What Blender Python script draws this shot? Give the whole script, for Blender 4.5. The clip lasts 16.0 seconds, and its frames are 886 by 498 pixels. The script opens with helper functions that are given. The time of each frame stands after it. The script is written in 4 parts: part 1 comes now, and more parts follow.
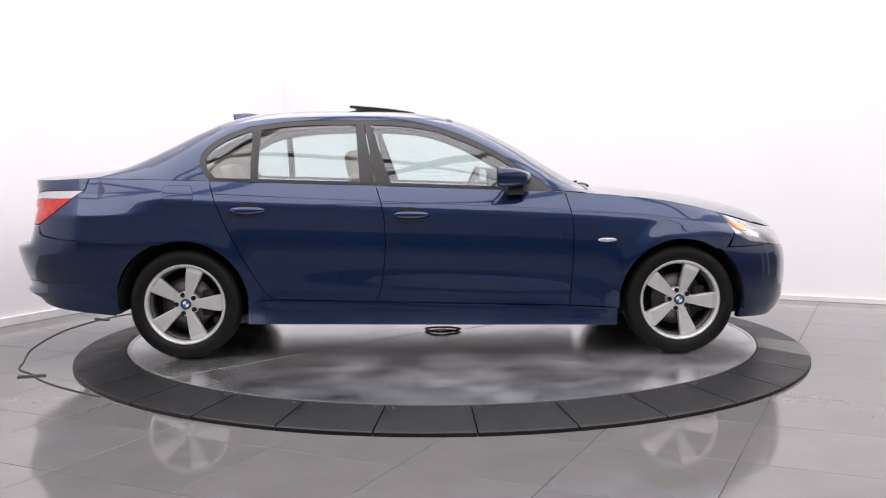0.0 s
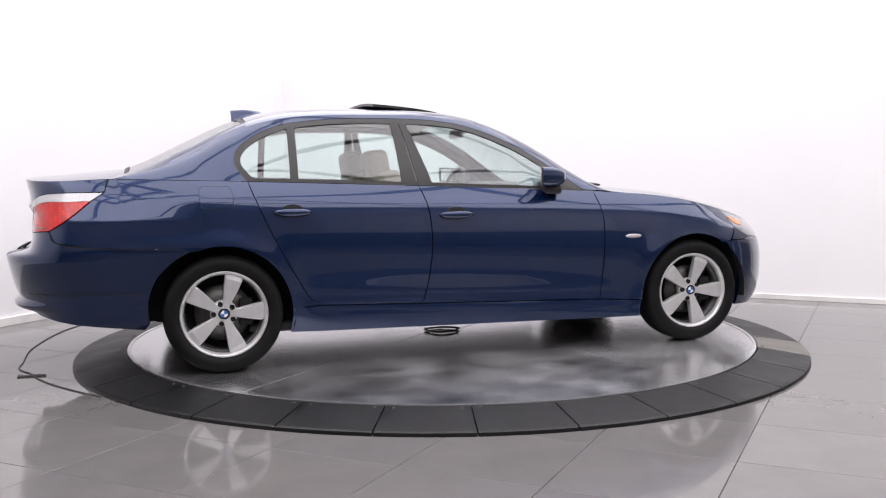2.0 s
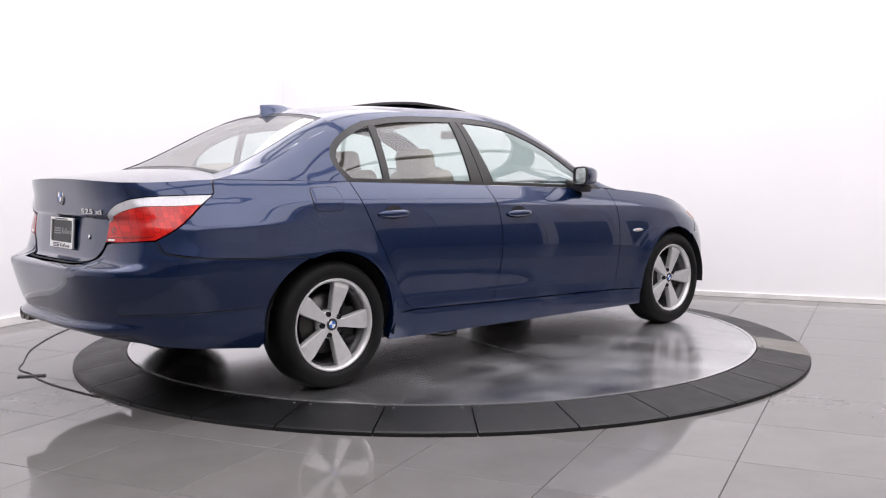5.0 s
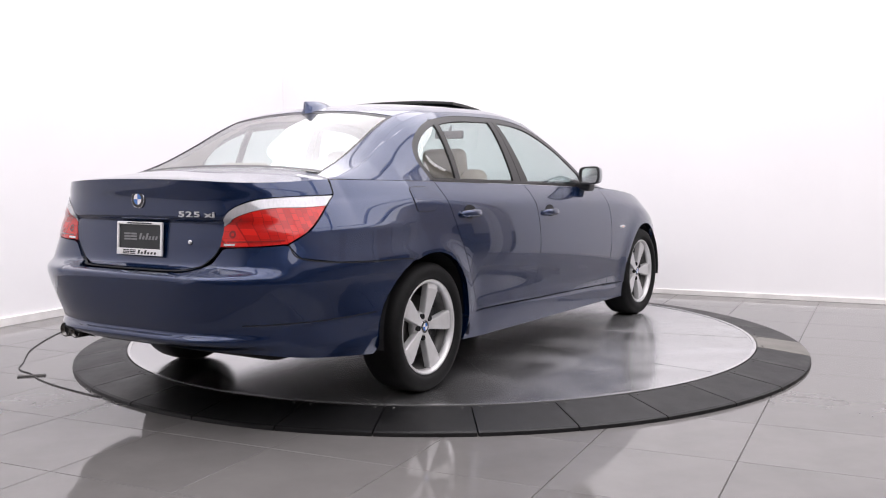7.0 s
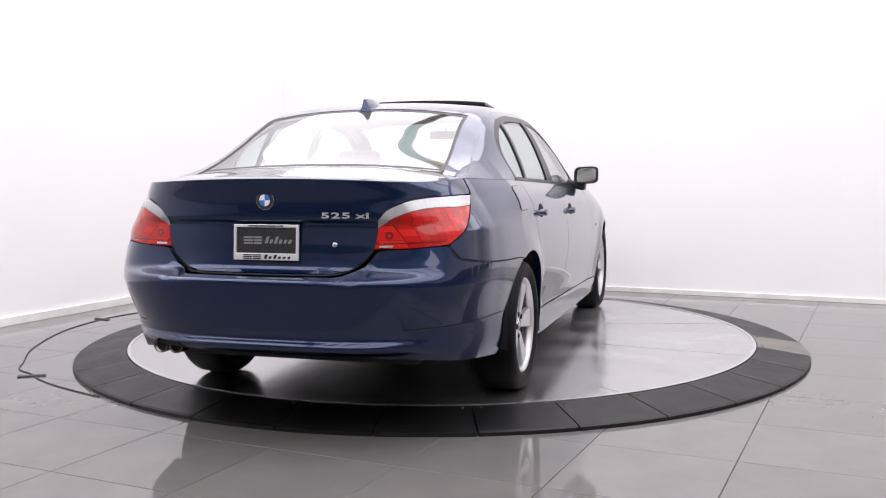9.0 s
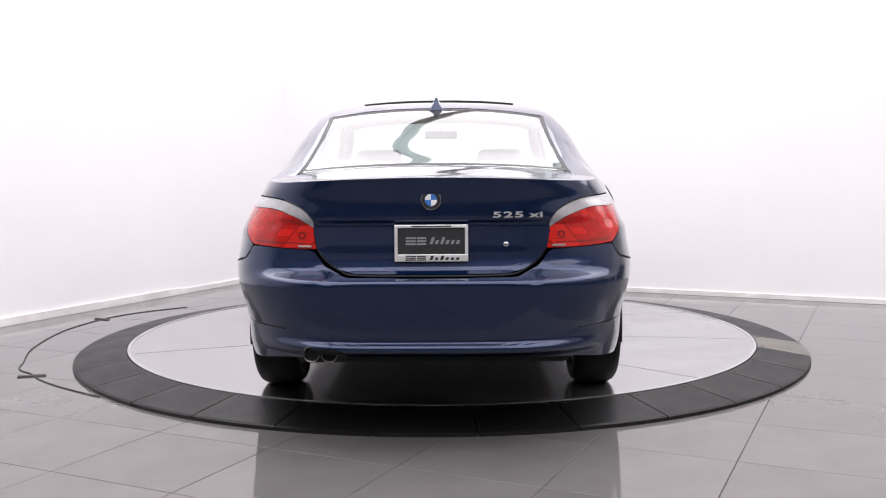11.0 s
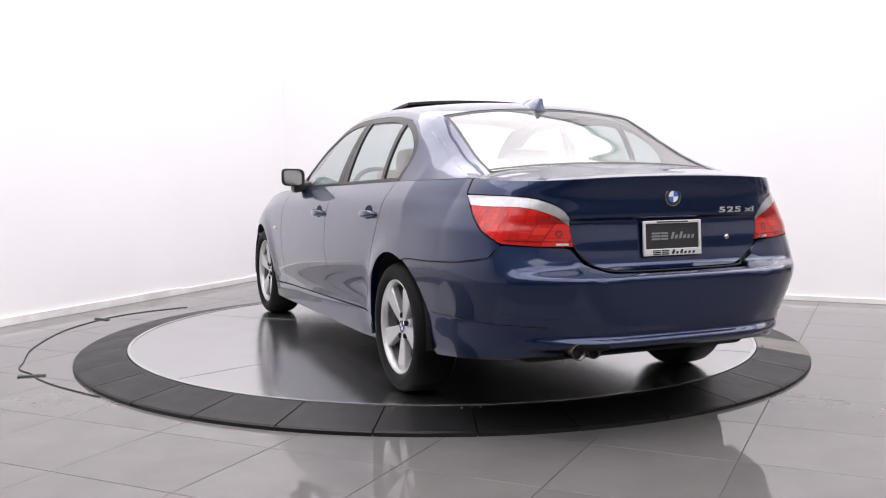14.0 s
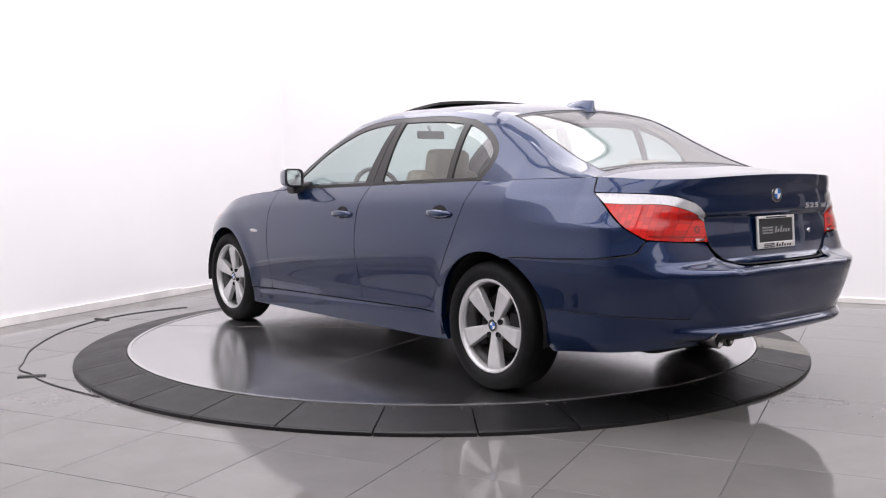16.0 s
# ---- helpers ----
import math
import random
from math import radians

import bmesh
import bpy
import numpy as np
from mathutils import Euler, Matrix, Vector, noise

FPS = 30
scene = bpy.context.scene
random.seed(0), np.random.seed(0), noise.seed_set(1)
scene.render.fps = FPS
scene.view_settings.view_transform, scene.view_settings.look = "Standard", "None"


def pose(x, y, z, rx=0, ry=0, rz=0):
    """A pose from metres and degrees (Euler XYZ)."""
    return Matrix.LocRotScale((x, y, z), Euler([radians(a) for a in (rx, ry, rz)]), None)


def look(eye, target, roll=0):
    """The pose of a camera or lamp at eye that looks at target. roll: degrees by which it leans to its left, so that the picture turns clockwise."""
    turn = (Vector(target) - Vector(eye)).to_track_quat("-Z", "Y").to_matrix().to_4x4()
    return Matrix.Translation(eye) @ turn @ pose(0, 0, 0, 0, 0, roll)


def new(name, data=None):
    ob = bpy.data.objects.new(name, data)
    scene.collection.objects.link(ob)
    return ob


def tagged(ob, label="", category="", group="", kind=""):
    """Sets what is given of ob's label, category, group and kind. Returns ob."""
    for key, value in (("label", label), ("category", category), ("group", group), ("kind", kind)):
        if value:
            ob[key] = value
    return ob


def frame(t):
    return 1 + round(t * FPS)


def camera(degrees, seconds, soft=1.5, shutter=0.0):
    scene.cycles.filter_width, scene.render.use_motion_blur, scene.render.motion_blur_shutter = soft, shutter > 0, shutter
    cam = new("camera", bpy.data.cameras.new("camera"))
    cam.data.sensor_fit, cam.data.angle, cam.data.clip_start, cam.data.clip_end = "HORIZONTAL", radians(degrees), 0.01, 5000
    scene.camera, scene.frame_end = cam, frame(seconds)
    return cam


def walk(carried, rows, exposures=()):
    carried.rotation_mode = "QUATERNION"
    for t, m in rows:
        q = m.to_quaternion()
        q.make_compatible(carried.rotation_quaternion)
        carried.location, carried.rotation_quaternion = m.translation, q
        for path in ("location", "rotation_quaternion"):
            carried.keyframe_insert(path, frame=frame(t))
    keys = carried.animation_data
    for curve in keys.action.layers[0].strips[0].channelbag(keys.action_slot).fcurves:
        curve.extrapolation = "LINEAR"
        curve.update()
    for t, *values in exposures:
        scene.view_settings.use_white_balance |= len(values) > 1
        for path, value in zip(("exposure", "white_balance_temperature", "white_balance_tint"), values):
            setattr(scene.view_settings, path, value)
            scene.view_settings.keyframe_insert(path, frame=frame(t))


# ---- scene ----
# ---- the camera, which stands still on a tripod ----
cam = camera(50.29, 16.0, soft=1.1)
EYE = (0.0, -6.342, 1.1606)
VIEW = look(EYE, (0.00178 * 6.342, 0.0, 1.1606 - 0.0856 * 6.342), -0.42)
walk(cam, [(0.0, VIEW), (16.0, VIEW)])

# ---- light: a white room under a bright ceiling of panels ----
world = bpy.data.worlds.new("world")
scene.world = world
world.use_nodes = True
world.node_tree.nodes["Background"].inputs[0].default_value = (1, 1, 1, 1)
world.node_tree.nodes["Background"].inputs[1].default_value = 0.05
scene.view_settings.exposure = 0.0

# ---- materials ----
def mat(name, color, rough=0.5, metal=0.0, coat=0.0, spec=0.5, var=0.0, scale=8.0, bump=0.0, bscale=60.0,
        detail=8.0, rvar=0.0, emit=0.0, trans=0.0, ior=1.45, obj_random=0.0, stretch=(1, 1, 1)):
    """A principled material with noise at two scales in its colour, gloss and relief."""
    m = bpy.data.materials.new(name)
    m.use_nodes = True
    nt = m.node_tree
    b = nt.nodes["Principled BSDF"]
    I = b.inputs
    I["Base Color"].default_value = (*color, 1)
    I["Roughness"].default_value = rough
    I["Metallic"].default_value = metal
    I["Coat Weight"].default_value = coat
    I["Coat Roughness"].default_value = 0.012
    I["Coat IOR"].default_value = 1.46
    I["Specular IOR Level"].default_value = spec
    I["IOR"].default_value = ior
    I["Transmission Weight"].default_value = trans
    if emit:
        I["Emission Color"].default_value = (*color, 1)
        I["Emission Strength"].default_value = emit
    if var or bump or rvar or obj_random:
        co = nt.nodes.new("ShaderNodeTexCoord")
        mp = nt.nodes.new("ShaderNodeMapping")
        mp.inputs["Scale"].default_value = stretch
        nt.links.new(co.outputs["Object"], mp.inputs[0])
        n1 = nt.nodes.new("ShaderNodeTexNoise")
        n1.inputs["Scale"].default_value = scale
        n1.inputs["Detail"].default_value = detail
        n1.inputs["Roughness"].default_value = 0.62
        nt.links.new(mp.outputs[0], n1.inputs["Vector"])
        n2 = nt.nodes.new("ShaderNodeTexNoise")
        n2.inputs["Scale"].default_value = bscale
        n2.inputs["Detail"].default_value = 4
        nt.links.new(mp.outputs[0], n2.inputs["Vector"])
        if var or obj_random:
            r = nt.nodes.new("ShaderNodeMapRange")
            r.inputs[1].default_value, r.inputs[2].default_value = 0.3, 0.7
            r.inputs[3].default_value, r.inputs[4].default_value = 1 - var, 1 + var
            nt.links.new(n1.outputs[0], r.inputs[0])
            last = r.outputs[0]
            if obj_random:
                oi = nt.nodes.new("ShaderNodeObjectInfo")
                r2 = nt.nodes.new("ShaderNodeMapRange")
                r2.inputs[3].default_value, r2.inputs[4].default_value = 1 - obj_random, 1 + obj_random
                nt.links.new(oi.outputs["Random"], r2.inputs[0])
                mu = nt.nodes.new("ShaderNodeMath")
                mu.operation = "MULTIPLY"
                nt.links.new(last, mu.inputs[0])
                nt.links.new(r2.outputs[0], mu.inputs[1])
                last = mu.outputs[0]
            mx = nt.nodes.new("ShaderNodeVectorMath")
            mx.operation = "SCALE"
            mx.inputs[0].default_value = color
            nt.links.new(last, mx.inputs["Scale"])
            nt.links.new(mx.outputs[0], I["Base Color"])
        if rvar:
            r = nt.nodes.new("ShaderNodeMapRange")
            r.inputs[1].default_value, r.inputs[2].default_value = 0.3, 0.7
            r.inputs[3].default_value, r.inputs[4].default_value = max(0.0, rough - rvar), rough + rvar
            nt.links.new(n1.outputs[0], r.inputs[0])
            nt.links.new(r.outputs[0], I["Roughness"])
        if bump:
            bp = nt.nodes.new("ShaderNodeBump")
            bp.inputs["Strength"].default_value = bump
            bp.inputs["Distance"].default_value = 0.002
            nt.links.new(n2.outputs[0], bp.inputs["Height"])
            nt.links.new(bp.outputs[0], I["Normal"])
    return m


PAINT = mat("blue_metallic_paint", (0.0016, 0.0145, 0.062), 0.27, 0.55, 1.0, var=0.05, scale=1.5, bump=0.02, bscale=900)
RUBBER_TYRE = mat("tyre_rubber", (0.006, 0.006, 0.0063), 0.62, spec=0.18, var=0.25, scale=20, bump=0.25, bscale=160)
BLACK = mat("black_plastic", (0.016, 0.016, 0.018), 0.42, var=0.15, scale=15, bump=0.1, bscale=400)
SATIN = mat("satin_black_trim", (0.020, 0.0195, 0.0195), 0.33, var=0.12, scale=10)
DARK = mat("underbody_black", (0.008, 0.008, 0.009), 0.8, var=0.3, scale=6)
ALLOY = mat("silver_alloy", (0.56, 0.56, 0.565), 0.36, 0.45, 0.25, var=0.06, scale=25, rvar=0.05)
# dark grey puts the shade behind the spokes into the barrel's colour
BARREL = mat("shade_grey_barrel", (0.10, 0.10, 0.10), 0.5, 0.4, var=0.25, scale=18)
STEEL = mat("brake_steel", (0.10, 0.098, 0.095), 0.42, 0.9, var=0.2, scale=12, rvar=0.1)
CHROME = mat("chrome", (0.75, 0.75, 0.76), 0.08, 1.0, var=0.03, scale=20)


def pane_material(name, tint):
    """Thin window glass: it lets light straight through, tinted, and mirrors by Fresnel's law."""
    m = bpy.data.materials.new(name)
    m.use_nodes = True
    nt = m.node_tree
    nt.nodes.remove(nt.nodes["Principled BSDF"])
    tr, gl, mix, lw, pw, ma = (nt.nodes.new("ShaderNode" + k) for k in ("BsdfTransparent", "BsdfGlossy", "MixShader", "LayerWeight", "Math", "Math"))
    tr.inputs[0].default_value = (*tint, 1)
    gl.inputs["Roughness"].default_value = 0.004
    lw.inputs[0].default_value = 0.5
    pw.operation, ma.operation = "POWER", "MULTIPLY_ADD"
    pw.inputs[1].default_value = 3.2
    ma.inputs[1].default_value, ma.inputs[2].default_value = 0.87, 0.11
    nt.links.new(lw.outputs["Facing"], pw.inputs[0])
    nt.links.new(pw.outputs[0], ma.inputs[0])
    nt.links.new(ma.outputs[0], mix.inputs[0])
    nt.links.new(tr.outputs[0], mix.inputs[1])
    nt.links.new(gl.outputs[0], mix.inputs[2])
    nt.links.new(mix.outputs[0], nt.nodes["Material Output"].inputs[0])
    return m


HEAD_LENS = mat("headlight_lens", (0.30, 0.31, 0.33), 0.12, 0.5, 1.0, var=0.4, scale=9, bump=0.2, bscale=40)
PIPE = mat("sooty_chrome", (0.12, 0.115, 0.11), 0.25, 1.0, var=0.3, scale=30)
GLASS = pane_material("tinted_glass", (0.74, 0.84, 0.82))
LEATHER = mat("beige_leather", (0.30, 0.25, 0.19), 0.5, var=0.1, scale=7, bump=0.3, bscale=180)
LINING = mat("pale_headlining", (0.46, 0.42, 0.36), 0.9, var=0.06, scale=9, bump=0.2, bscale=300)
DASH = mat("grey_dashboard", (0.05, 0.05, 0.055), 0.6, var=0.1, scale=9, bump=0.3, bscale=250)
RED_LENS = mat("red_lens", (0.62, 0.012, 0.012), 0.14, 0.0, 0.5, spec=0.35, bump=0.25, bscale=70, stretch=(1, 1, 6))


def red_cells(m):
    """Reflector cells seen through the red lens."""
    nt = m.node_tree
    br = nt.nodes.new("ShaderNodeTexBrick")
    co = nt.nodes.new("ShaderNodeTexCoord")
    mp = nt.nodes.new("ShaderNodeMapping")
    mp.inputs["Rotation"].default_value = (radians(90), 0, radians(90))
    nt.links.new(co.outputs["Object"], mp.inputs[0])
    nt.links.new(mp.outputs[0], br.inputs["Vector"])
    for k, v in (("Color1", (0.56, 0.012, 0.008, 1)), ("Color2", (0.34, 0.004, 0.003, 1)), ("Mortar", (0.20, 0.003, 0.003, 1))):
        br.inputs[k].default_value = v
    br.inputs["Scale"].default_value = 14.0
    br.inputs["Mortar Size"].default_value = 0.012
    br.inputs["Brick Width"].default_value, br.inputs["Row Height"].default_value = 0.42, 0.30
    nt.links.new(br.outputs["Color"], nt.nodes["Principled BSDF"].inputs["Base Color"])


red_cells(RED_LENS)
CLEAR_LENS = mat("clear_ribbed_lens", (0.40, 0.40, 0.42), 0.14, 0.3, 1.0, var=0.12, scale=14, bump=0.4, bscale=60, stretch=(6, 6, 0.6))
RED_RING = mat("bright_red_reflector", (0.42, 0.02, 0.015), 0.15, 0.1, 1.0, var=0.2, scale=40)
RED_DEEP = mat("deep_red_lens", (0.16, 0.004, 0.004), 0.12, 0.0, 1.0, var=0.2, scale=30)
AMBER = mat("amber_lens", (0.75, 0.22, 0.04), 0.15, 0.0, 1.0, var=0.2, scale=30)
WHITE_ENAMEL = mat("white_enamel", (0.8, 0.8, 0.82), 0.2, coat=1.0, var=0.03, scale=40)
BLUE_ENAMEL = mat("blue_enamel", (0.05, 0.18, 0.55), 0.2, coat=1.0, var=0.05, scale=40)
PLATE_BLACK = mat("plate_black", (0.02, 0.022, 0.024), 0.45, var=0.1, scale=20)
FRAME_CHROME = mat("satin_chrome_frame", (0.80, 0.80, 0.80), 0.30, 0.5, 0.6, var=0.04, scale=30)
PLATE_GREY = mat("plate_grey_print", (0.22, 0.225, 0.23), 0.5, var=0.05, scale=30)
WALL = mat("white_wall_paint", (0.86, 0.85, 0.86), 0.75, var=0.02, scale=0.8, bump=0.08, bscale=40)
BASE_PAINT = mat("scuffed_white_trim", (0.78, 0.76, 0.74), 0.55, var=0.12, scale=5, bump=0.1, bscale=60)
CEIL = mat("ceiling_white", (0.84, 0.84, 0.84), 0.9, var=0.03, scale=1)
DIM = mat("dim_grey_wall", (0.10, 0.095, 0.09), 0.9, var=0.2, scale=1.5)
HALL = mat("brownish_hall_wall", (0.70, 0.64, 0.585), 0.85, var=0.15, scale=1.2)
TILE = mat("polished_grey_tile", (0.140, 0.134, 0.131), 0.045, var=0.09, scale=3.0, rvar=0.02, obj_random=0.05, bump=0.012, bscale=12)
GROUT = mat("tile_grout", (0.16, 0.155, 0.15), 0.85, var=0.2, scale=12)
RING = mat("black_rubber_ramp", (0.0085, 0.0085, 0.009), 0.42, spec=0.27, var=0.25, scale=5, rvar=0.06, obj_random=0.12, bump=0.2, bscale=220)
RING_WORN = mat("worn_grey_ramp", (0.13, 0.122, 0.110), 0.5, var=0.3, scale=6, bump=0.2, bscale=220)


def deck_material():
    """Polished steel sheet with soft smoky smears, fine scuffs and dull dust."""
    m = bpy.data.materials.new("smeared_steel_deck")
    m.use_nodes = True
    nt = m.node_tree
    b = nt.nodes["Principled BSDF"]
    co = nt.nodes.new("ShaderNodeTexCoord")

    def noise(scale, detail, rough, distort=0.0, stretch=(1, 1, 1)):
        mp = nt.nodes.new("ShaderNodeMapping")
        mp.inputs["Scale"].default_value = stretch
        n = nt.nodes.new("ShaderNodeTexNoise")
        for k, v in (("Scale", scale), ("Detail", detail), ("Roughness", rough), ("Distortion", distort)):
            n.inputs[k].default_value = v
        nt.links.new(co.outputs["Object"], mp.inputs[0])
        nt.links.new(mp.outputs[0], n.inputs["Vector"])
        return n.outputs[0]

    def span(src, a, b2, lo, hi):
        r = nt.nodes.new("ShaderNodeMapRange")
        for i, v in enumerate((a, b2, lo, hi)):
            r.inputs[i + 1].default_value = v
        nt.links.new(src, r.inputs[0])
        return r.outputs[0]

    def math2(op, p, q):
        k = nt.nodes.new("ShaderNodeMath")
        k.operation = op
        nt.links.new(p, k.inputs[0])
        nt.links.new(q, k.inputs[1])
        return k.outputs[0]

    cloud = noise(2.3, 5.0, 0.52, 0.5)
    fine = noise(7.0, 5.0, 0.55, 0.5)
    xyz = nt.nodes.new("ShaderNodeSeparateXYZ")
    nt.links.new(co.outputs["Object"], xyz.inputs[0])
    dusty = span(xyz.outputs[1], 0.2, -0.9, 0.36, 1.0)      # the side that is walked on
    smear = math2("MULTIPLY", span(cloud, 0.24, 0.74, 0.0, 1.0), span(fine, 0.22, 0.78, 0.60, 1.0))
    dusty = math2("MULTIPLY", dusty, span(xyz.outputs[0], -1.5, -0.4, 0.35, 1.0))
    smear = math2("MULTIPLY", smear, dusty)
    ramp = nt.nodes.new("ShaderNodeMix")
    ramp.data_type = "RGBA"
    ramp.inputs[6].default_value = (0.52, 0.52, 0.525, 1)
    ramp.inputs[7].default_value = (0.58, 0.58, 0.60, 1)
    nt.links.new(smear, ramp.inputs[0])
    nt.links.new(ramp.outputs[2], b.inputs["Base Color"])
    nt.links.new(span(smear, 0.0, 0.8, 1.0, 0.66), b.inputs["Metallic"])
    nt.links.new(span(smear, 0.0, 0.7, 0.15, 0.27), b.inputs["Roughness"])
    bp = nt.nodes.new("ShaderNodeBump")
    bp.inputs["Strength"].default_value = 0.05
    bp.inputs["Distance"].default_value = 0.002
    nt.links.new(noise(3.0, 3.0, 0.5), bp.inputs["Height"])
    nt.links.new(bp.outputs[0], b.inputs["Normal"])
    return m


DISC = deck_material()
RIM_STEEL = mat("bright_steel_edge", (0.7, 0.7, 0.7), 0.25, 0.9, var=0.1, scale=10)
CABLE = mat("black_cable", (0.02, 0.02, 0.02), 0.6, var=0.15, scale=30)
TAPE = mat("dark_tape", (0.05, 0.048, 0.045), 0.6, var=0.2, scale=30)


# ---- building helpers ----
def part(name, bm, material, parent=None, label="", smooth=True, at=None):
    """Links a bmesh as one mesh object under a thing or a part."""
    me = bpy.data.meshes.new(name)
    bm.normal_update()
    bm.to_mesh(me)
    bm.free()
    return part_mesh(name, me, material, parent, label, smooth, at)


def part_mesh(name, me, material, parent=None, label="", smooth=True, at=None):
    for m in (material if isinstance(material, (list, tuple)) else [material]):
        me.materials.append(m)
    if smooth:
        me.polygons.foreach_set("use_smooth", [True] * len(me.polygons))
    ob = new(name, me)
    ob.parent = parent
    if at is not None:
        ob.matrix_basis = at
    if label:
        tagged(ob, label)
    return ob


def empty(name, m=None):
    ob = new(name)
    ob.empty_display_size = 0.1
    if m is not None:
        ob.matrix_basis = m
    return ob


def box_bm(x0, x1, y0, y1, z0, z1, bevel=0.0, seg=2, bm=None):
    out = bm or bmesh.new()
    r = bmesh.ops.create_cube(out, size=1.0, matrix=Matrix.LocRotScale(
        ((x0 + x1) / 2, (y0 + y1) / 2, (z0 + z1) / 2), None, (x1 - x0, y1 - y0, z1 - z0)))
    if bevel:
        es = list({e for v in r["verts"] for e in v.link_edges})
        bmesh.ops.bevel(out, geom=es, offset=bevel, segments=seg, affect="EDGES", profile=0.6)
    return out


def lathe_bm(profile, n=48, axis="y", bm=None, closed=False):
    """Turns a list of (radius, height) round an axis."""
    out = bm or bmesh.new()
    rings = []
    for r, h in profile:
        ring = []
        for i in range(n):
            a = 2 * math.pi * i / n
            c, s = r * math.cos(a), r * math.sin(a)
            ring.append(out.verts.new((c, h, s) if axis == "y" else (c, s, h)))
        rings.append(ring)
    pairs = list(zip(rings, rings[1:])) + ([(rings[-1], rings[0])] if closed else [])
    for a, b in pairs:
        for i in range(n):
            q = (a[i], a[(i + 1) % n], b[(i + 1) % n], b[i])
            out.faces.new(q)
    if not closed:
        for ring, (r, h) in ((rings[0], profile[0]), (rings[-1], profile[-1])):
            if r < 0.002:
                bmesh.ops.remove_doubles(out, verts=ring, dist=0.005)
    bmesh.ops.recalc_face_normals(out, faces=out.faces)
    return out


class Line:
    """A smooth curve through (x, value) knots."""
    def __init__(self, *knots):
        self.x = np.array([k[0] for k in knots], float)
        self.y = np.array([k[1] for k in knots], float)
        d = np.diff(self.y) / np.diff(self.x)
        m = np.zeros(len(self.x))
        m[0], m[-1] = d[0], d[-1]
        for i in range(1, len(m) - 1):
            m[i] = 0 if d[i - 1] * d[i] < 0 else (d[i - 1] + d[i]) / 2
            if d[i - 1] * d[i] > 0:
                lim = 3 * min(abs(d[i - 1]), abs(d[i]))
                m[i] = max(-lim, min(lim, m[i]))
        self.m = m

    def __call__(self, x):
        x = min(max(x, self.x[0]), self.x[-1])
        i = min(int(np.searchsorted(self.x, x, "right")) - 1, len(self.x) - 2)
        h = self.x[i + 1] - self.x[i]
        t = (x - self.x[i]) / h
        a, b = t * t * (3 - 2 * t), t * (1 - t)
        return float(self.y[i] * (1 - a) + self.y[i + 1] * a + h * b * (self.m[i] * (1 - t) - self.m[i + 1] * t))


def resample(pts, n):
    p = np.array(pts, float)
    d = np.r_[0, np.cumsum(np.hypot(*np.diff(p, axis=0).T))]
    q = np.linspace(0, d[-1], n + 1)
    return np.stack([np.interp(q, d, p[:, k]) for k in range(2)], 1)


def rounded(pts, n=60):
    """A smooth open curve through the points (Catmull-Rom), densely sampled."""
    p = np.array(pts, float)
    p = np.vstack([2 * p[0] - p[1], p, 2 * p[-1] - p[-2]])
    out = []
    k = max(2, n // (len(p) - 3))
    for i in range(1, len(p) - 2):
        for j in range(k):
            t = j / k
            out.append(0.5 * (2 * p[i] + (p[i + 1] - p[i - 1]) * t + (2 * p[i - 1] - 5 * p[i] + 4 * p[i + 1] - p[i + 2]) * t * t
                              + (3 * p[i] - p[i - 1] - 3 * p[i + 1] + p[i + 2]) * t ** 3))
    out.append(p[-2])
    return [tuple(q) for q in out]


def coons(bottom, top, left, right, nu, nv, gap=0.0):
    """A grid of plan points between four edges; bottom and top run left to right, left and right run upwards."""
    b, t, l, r = resample(bottom, nu), resample(top, nu), resample(left, nv), resample(right, nv)
    u = np.linspace(0, 1, nu + 1)[:, None, None]
    v = np.linspace(0, 1, nv + 1)[None, :, None]
    g = ((1 - v) * b[:, None] + v * t[:, None] + (1 - u) * l[None] + u * r[None]
         - ((1 - u) * (1 - v) * b[0] + u * (1 - v) * b[-1] + (1 - u) * v * t[0] + u * v * t[-1]))
    if gap:
        def shift(a, c):
            d = c - a
            k = np.linalg.norm(d, axis=-1, keepdims=True)
            return a + d * np.minimum(0.4, gap / np.maximum(k, 1e-6))
        g[0], g[-1] = shift(g[0], g[1]).copy(), shift(g[-1], g[-2]).copy()
        g[:, 0], g[:, -1] = shift(g[:, 0], g[:, 1]).copy(), shift(g[:, -1], g[:, -2]).copy()
    return g


def relax(g, turns=260):
    """Evens out a plan grid between its fixed edges, so that no cell folds over."""
    g = g.copy()
    for _ in range(turns):
        u, v = (g[2:, 1:-1] - g[:-2, 1:-1]) / 2, (g[1:-1, 2:] - g[1:-1, :-2]) / 2
        a, c, b = (v * v).sum(-1, keepdims=True), (u * u).sum(-1, keepdims=True), (u * v).sum(-1, keepdims=True)
        x = (a * (g[2:, 1:-1] + g[:-2, 1:-1]) + c * (g[1:-1, 2:] + g[1:-1, :-2])
             - 0.5 * b * (g[2:, 2:] - g[2:, :-2] - g[:-2, 2:] + g[:-2, :-2])) / np.maximum(2 * (a + c), 1e-12)
        g[1:-1, 1:-1] += 0.8 * (x - g[1:-1, 1:-1])
    return g


